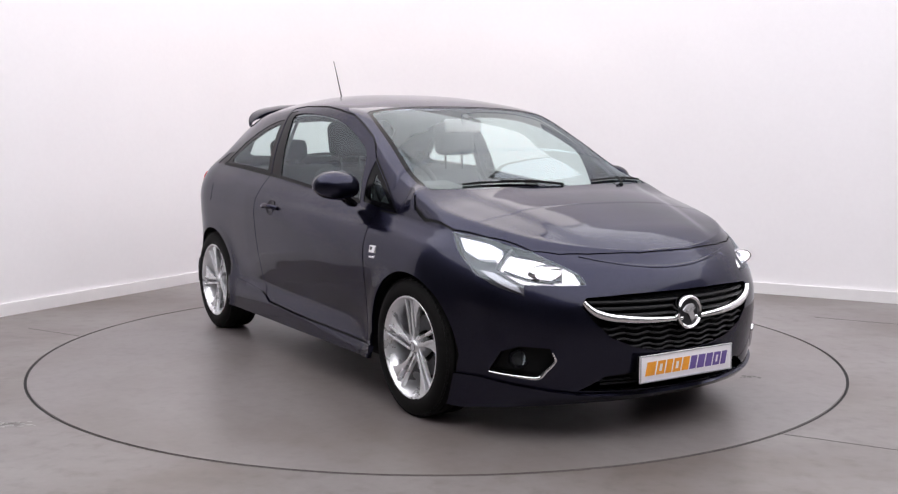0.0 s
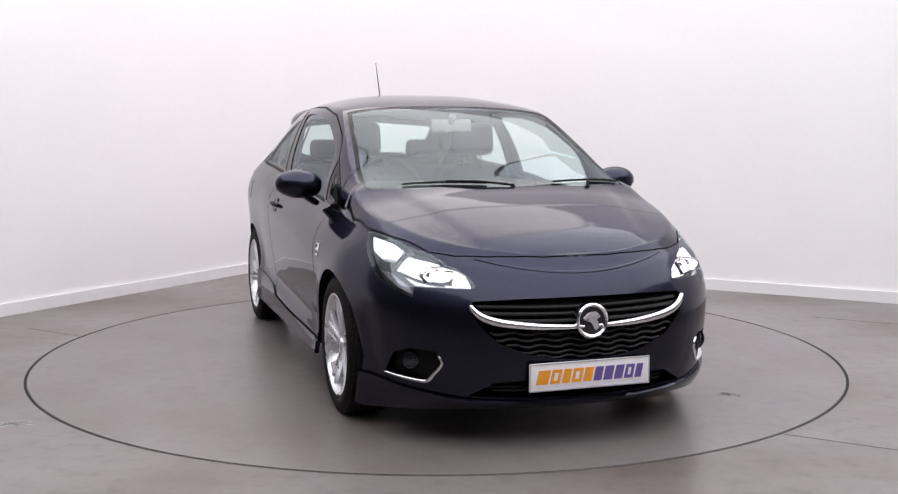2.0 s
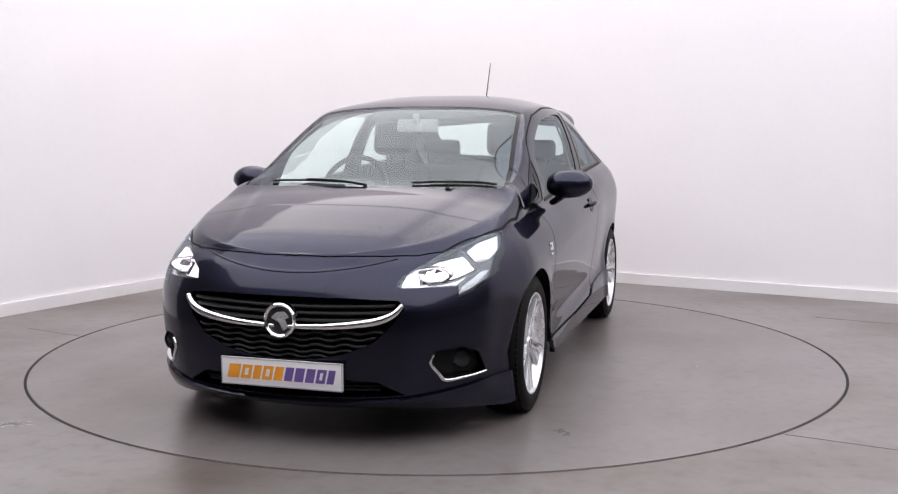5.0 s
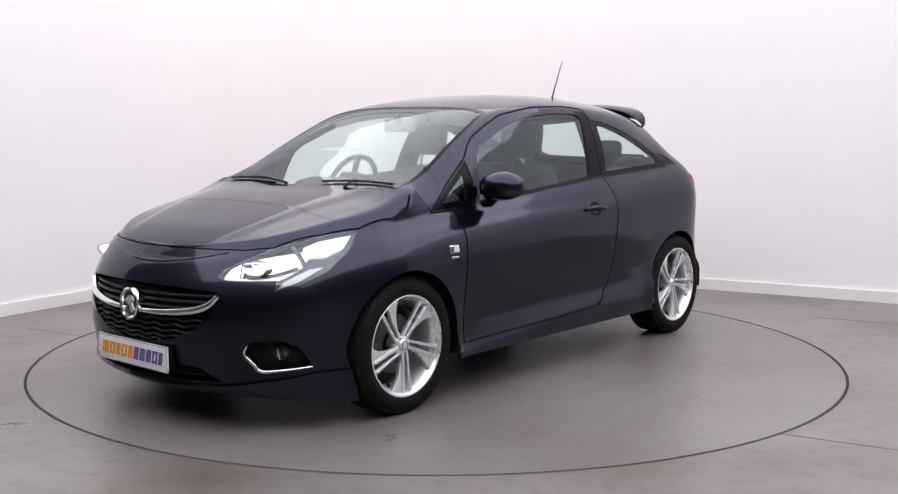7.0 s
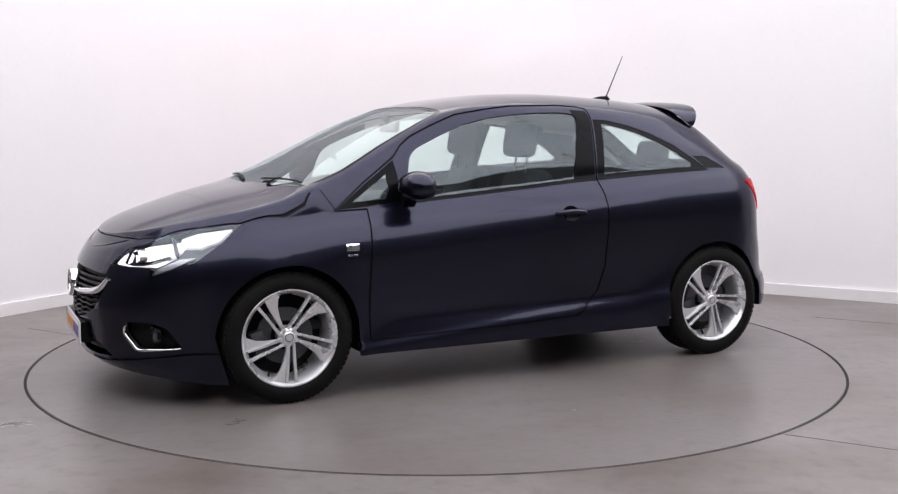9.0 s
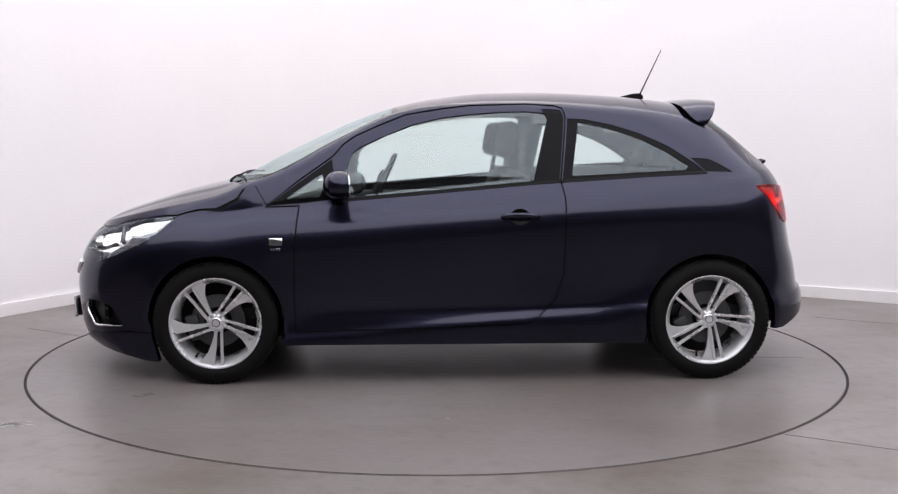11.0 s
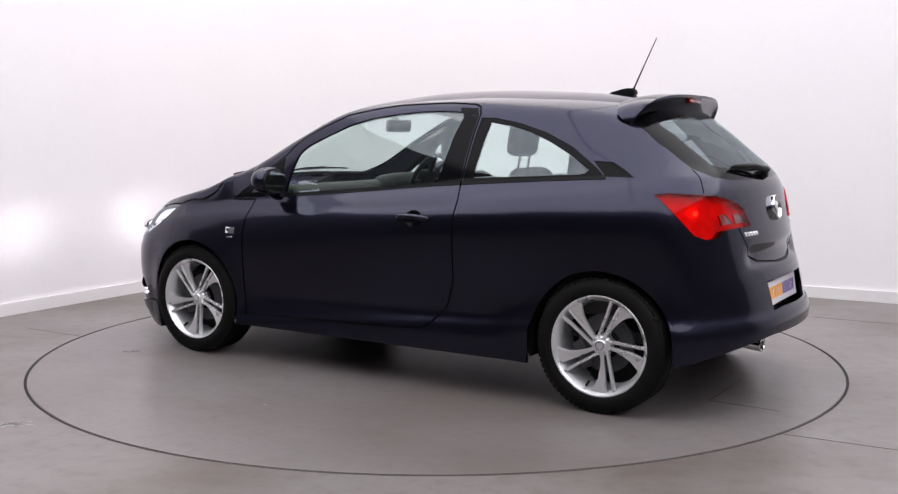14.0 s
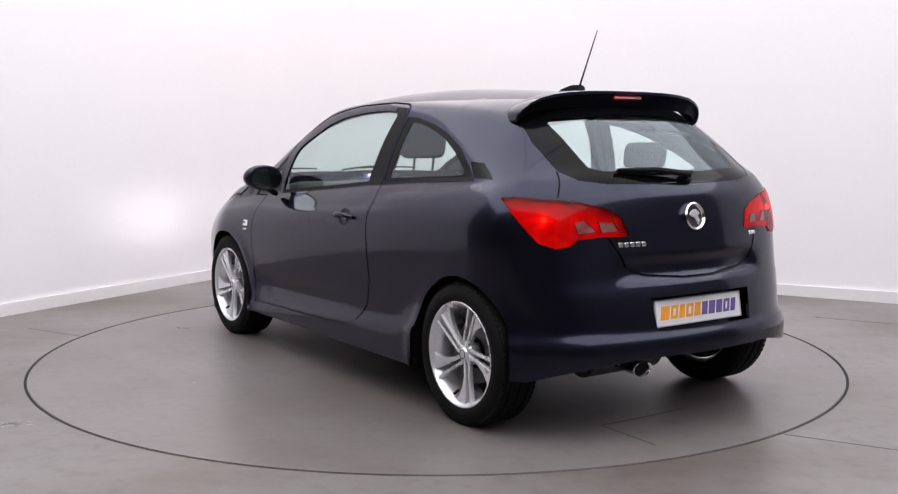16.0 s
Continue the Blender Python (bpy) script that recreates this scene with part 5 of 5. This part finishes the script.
def front_wiper(a, c, foot):
    """Blade from a to c on the glass, arm from its foot on the cowl to the middle of the blade."""
    w = new("wiper")
    w.parent = car
    run = []
    for k in range(7):
        q = k / 6
        p, n = on_skin(a[0] + (c[0] - a[0]) * q, a[1] + (c[1] - a[1]) * q, 1.0, UP)
        run.append(p + n * 0.006)
    part("wiper_blade", tube_bm(run, 0.005, 8), BLACK, w)
    f, n = on_skin(*foot, 1.0, UP)
    part("wiper_arm", tube_bm([f + n * 0.006, (f + run[3]) / 2 + n * 0.014, run[3] + n * 0.008], 0.0065, 8, r_end=0.004), BLACK, w)
    part("arm_cap", cyl_bm(0.012, 0.010, facing(f + n * 0.004, n, (1, 0, 0)), 14, 0.003), BLACK, w)


front_wiper((1.215, -0.10), (1.165, -0.50), (1.245, 0.02))
front_wiper((1.205, 0.24), (1.120, 0.63), (1.225, 0.42))
wr = new("rear_wiper")
wr.parent = tailgate
p0, n0 = on_skin(-1.74, -0.02, 1.062, REAR)
p1, n1 = on_skin(-1.66, 0.34, 1.095, REAR)
part("wiper_hub", cyl_bm(0.028, 0.03, facing(p0 + n0 * 0.012, n0), 20, 0.006), BLACK, wr)
part("wiper_arm", tube_bm([p0 + n0 * 0.035, (p0 + p1) / 2 + n0 * 0.045, p1 + n1 * 0.018], 0.015, 8, r_end=0.007), BLACK, wr)
part("wiper_blade", tube_bm([p0 + n0 * 0.022 + Vector((0, -0.03, 0.018)), (p0 + p1) / 2 + n0 * 0.016, p1 + n1 * 0.010], 0.008, 8), BLACK, wr)

# ---------------------------------------------------------------- the car: cabin
def cushion(sx, sy, sz, m, bevel, parent, name, mat=None):
    return part(name, box_bm(sx, sy, sz, m, bevel, 4), mat or FABRIC, parent)


def front_seat(y):
    s = new("front_seat")
    s.parent = car
    cushion(0.50, 0.50, 0.16, pose(0.08, y, 0.50, 0, -6, 0), 0.06, s, "seat_cushion")
    b = box_bm(0.13, 0.48, 0.58, pose(-0.22, y, 0.78, 0, -19, 0), 0.055, 4)
    for v in b.verts:
        k = max(0, (v.co.z - 0.85) / 0.25)
        v.co.y = y + (v.co.y - y) * (1 - 0.28 * k)
    part("backrest", b, FABRIC, s)
    b = box_bm(0.10, 0.27, 0.20, pose(-0.245, y, 1.225, 0, -10, 0), 0.045, 4)
    part("headrest", b, FABRIC, s)
    for k in (-1, 1):
        part("headrest_post", cyl_bm(0.007, 0.14, pose(-0.25, y + 0.06 * k, 1.11, 0, -10, 0), 8), DARKMETAL, s)


front_seat(0.36)
front_seat(-0.36)
rs = new("rear_seat")
rs.parent = car
cushion(0.48, 1.16, 0.16, pose(-0.78, 0, 0.52, 0, -6, 0), 0.06, rs, "seat_cushion")
for y in (0.30, -0.30):
    cushion(0.14, 0.58, 0.56, pose(-1.08, y, 0.78, 0, -20, 0), 0.055, rs, "backrest")
    cushion(0.09, 0.25, 0.13, pose(-1.175, y * 1.13, 1.150, 0, -8, 0), 0.04, rs, "headrest")
    for k in (-1, 1):
        part("headrest_post", cyl_bm(0.006, 0.12, pose(-1.165, y * 1.13 + 0.055 * k, 1.06, 0, -8, 0), 8), DARKMETAL, rs)
dash = new("dashboard")
dash.parent = car
b = box_bm(0.52, 1.36, 0.34, pose(0.88, 0, 0.78, 0, 7, 0), 0.08, 4)
part("dash_top", b, TRIM_DARK, dash)
part("instrument_hood", box_bm(0.20, 0.36, 0.12, pose(0.64, -0.36, 0.945, 0, 10, 0), 0.05, 4), TRIM_DARK, dash)
part("centre_console", box_bm(0.30, 0.26, 0.40, pose(0.62, 0, 0.68, 0, -15, 0), 0.03, 3), TRIM_DARK, dash)
m = Matrix.Translation((0.43, -0.36, 0.955)) @ pose(0, 0, 0, 0, 66, 0)
sw = part("steering_wheel", revolve_bm([(0.183 + 0.015 * math.cos(2 * math.pi * k / 10), 0.015 * math.sin(2 * math.pi * k / 10)) for k in range(11)], 48, m), BLACK, car, "black steering wheel")
part("wheel_centre", box_bm(0.15, 0.17, 0.05, m @ Matrix.Translation((0, 0, 0.02)), 0.02, 3), BLACK, sw)
for a in (0, 90, 180):
    part("wheel_spoke", box_bm(0.12, 0.035, 0.02, m @ Matrix.Rotation(radians(a + 90), 4, "Z") @ Matrix.Translation((0.12, 0, 0.01)), 0.006), BLACK, sw)
part("rear_view_mirror", box_bm(0.03, 0.235, 0.072, pose(0.40, 0, 1.300, 0, -8, 0), 0.014, 3), TRIM, car, "grey inner rear-view mirror")
part("mirror_stem", tube_bm([(0.40, 0, 1.31), (0.42, 0, 1.335), (0.435, 0, 1.352)], 0.018, 10), TRIM, car)
part("parcel_shelf", box_bm(0.42, 1.05, 0.03, pose(-1.42, 0, 0.995), 0.01), TRIM_DARK, car, "dark parcel shelf")
part("cabin_floor", box_bm(2.7, 1.40, 0.06, pose(-0.2, 0, 0.34), 0.02), TRIM_DARK, car)
part("firewall", box_bm(0.05, 1.36, 0.55, pose(1.12, 0, 0.62), 0.01), BLACK, car)
part("headlining", region({BODY, DOOR}, offset=-0.024, lip=0, where=lambda c: c.z > 1.05 and c.y < 0.63 or c.z > 1.32), LINING, car, "pale roof lining and pillar trim")
for sgn in (1, -1):
    part("door_card", box_bm(1.26, 0.05, 0.56, pose(0.20, sgn * 0.738, 0.615, sgn * 4, 0, 0), 0.02), TRIM_DARK, DOORS[sgn], "dark inner door trim")
    part("rear_side_trim", box_bm(0.95, 0.06, 0.62, pose(-1.0, sgn * 0.69, 0.74, sgn * 4, 0, 0), 0.02), TRIM_DARK, car)
    b = bmesh.new()
    for k in range(12):
        q = k / 11
        x, z = -0.47 + 0.03 * q, 1.33 - 0.75 * q
        pp, nn = on_skin(x, sgn * 0.75, z, LEFT)
        yy = pp.y - sgn * 0.055
        b.verts.new((x - 0.022, yy, z)), b.verts.new((x + 0.022, yy, z)), b.verts.new((x + 0.022, yy - sgn * 0.003, z)), b.verts.new((x - 0.022, yy - sgn * 0.003, z))
    b.verts.ensure_lookup_table()
    for k in range(11):
        for j in range(4):
            b.faces.new((b.verts[4 * k + j], b.verts[4 * k + (j + 1) % 4], b.verts[4 * k + 4 + (j + 1) % 4], b.verts[4 * k + 4 + j]))
    part("seat_belt", b, BELT, car, "grey seat belt")

TURN = [(0.0, -58.08), (0.5, -59.05), (1.0, -61.71), (1.5, -65.76), (2.0, -71.67), (2.5, -77.5), (3.0, -83.5), (3.5, -89.45), (4.0, -95.56), (4.5, -101.45), (5.0, -107.35), (5.5, -113.2), (6.0, -119.1), (6.5, -125.05), (7.0, -130.95), (7.5, -136.8), (8.0, -142.7), (8.5, -148.55), (9.0, -154.5), (9.5, -160.3), (10.0, -166.1), (10.5, -171.9), (11.0, -177.65), (11.5, -183.45), (12.0, -189.15), (12.5, -194.9), (13.0, -200.7), (13.5, -206.5), (14.0, -212.35), (14.5, -218.2), (15.0, -224.1), (15.5, -229.95), (16.0, -235.92)]


def motions():
    rows = []
    for t, a in TURN:
        c, s = math.cos(radians(a)), math.sin(radians(a))
        rows.append((t, pose(-0.107 * c + 0.026 * s, -0.107 * s - 0.026 * c, 0.001, 0, 0, a)))
    walk(car, rows)
    walk(turntable, [(t, pose(0, 0, 0, 0, 0, a)) for t, a in TURN])


motions()
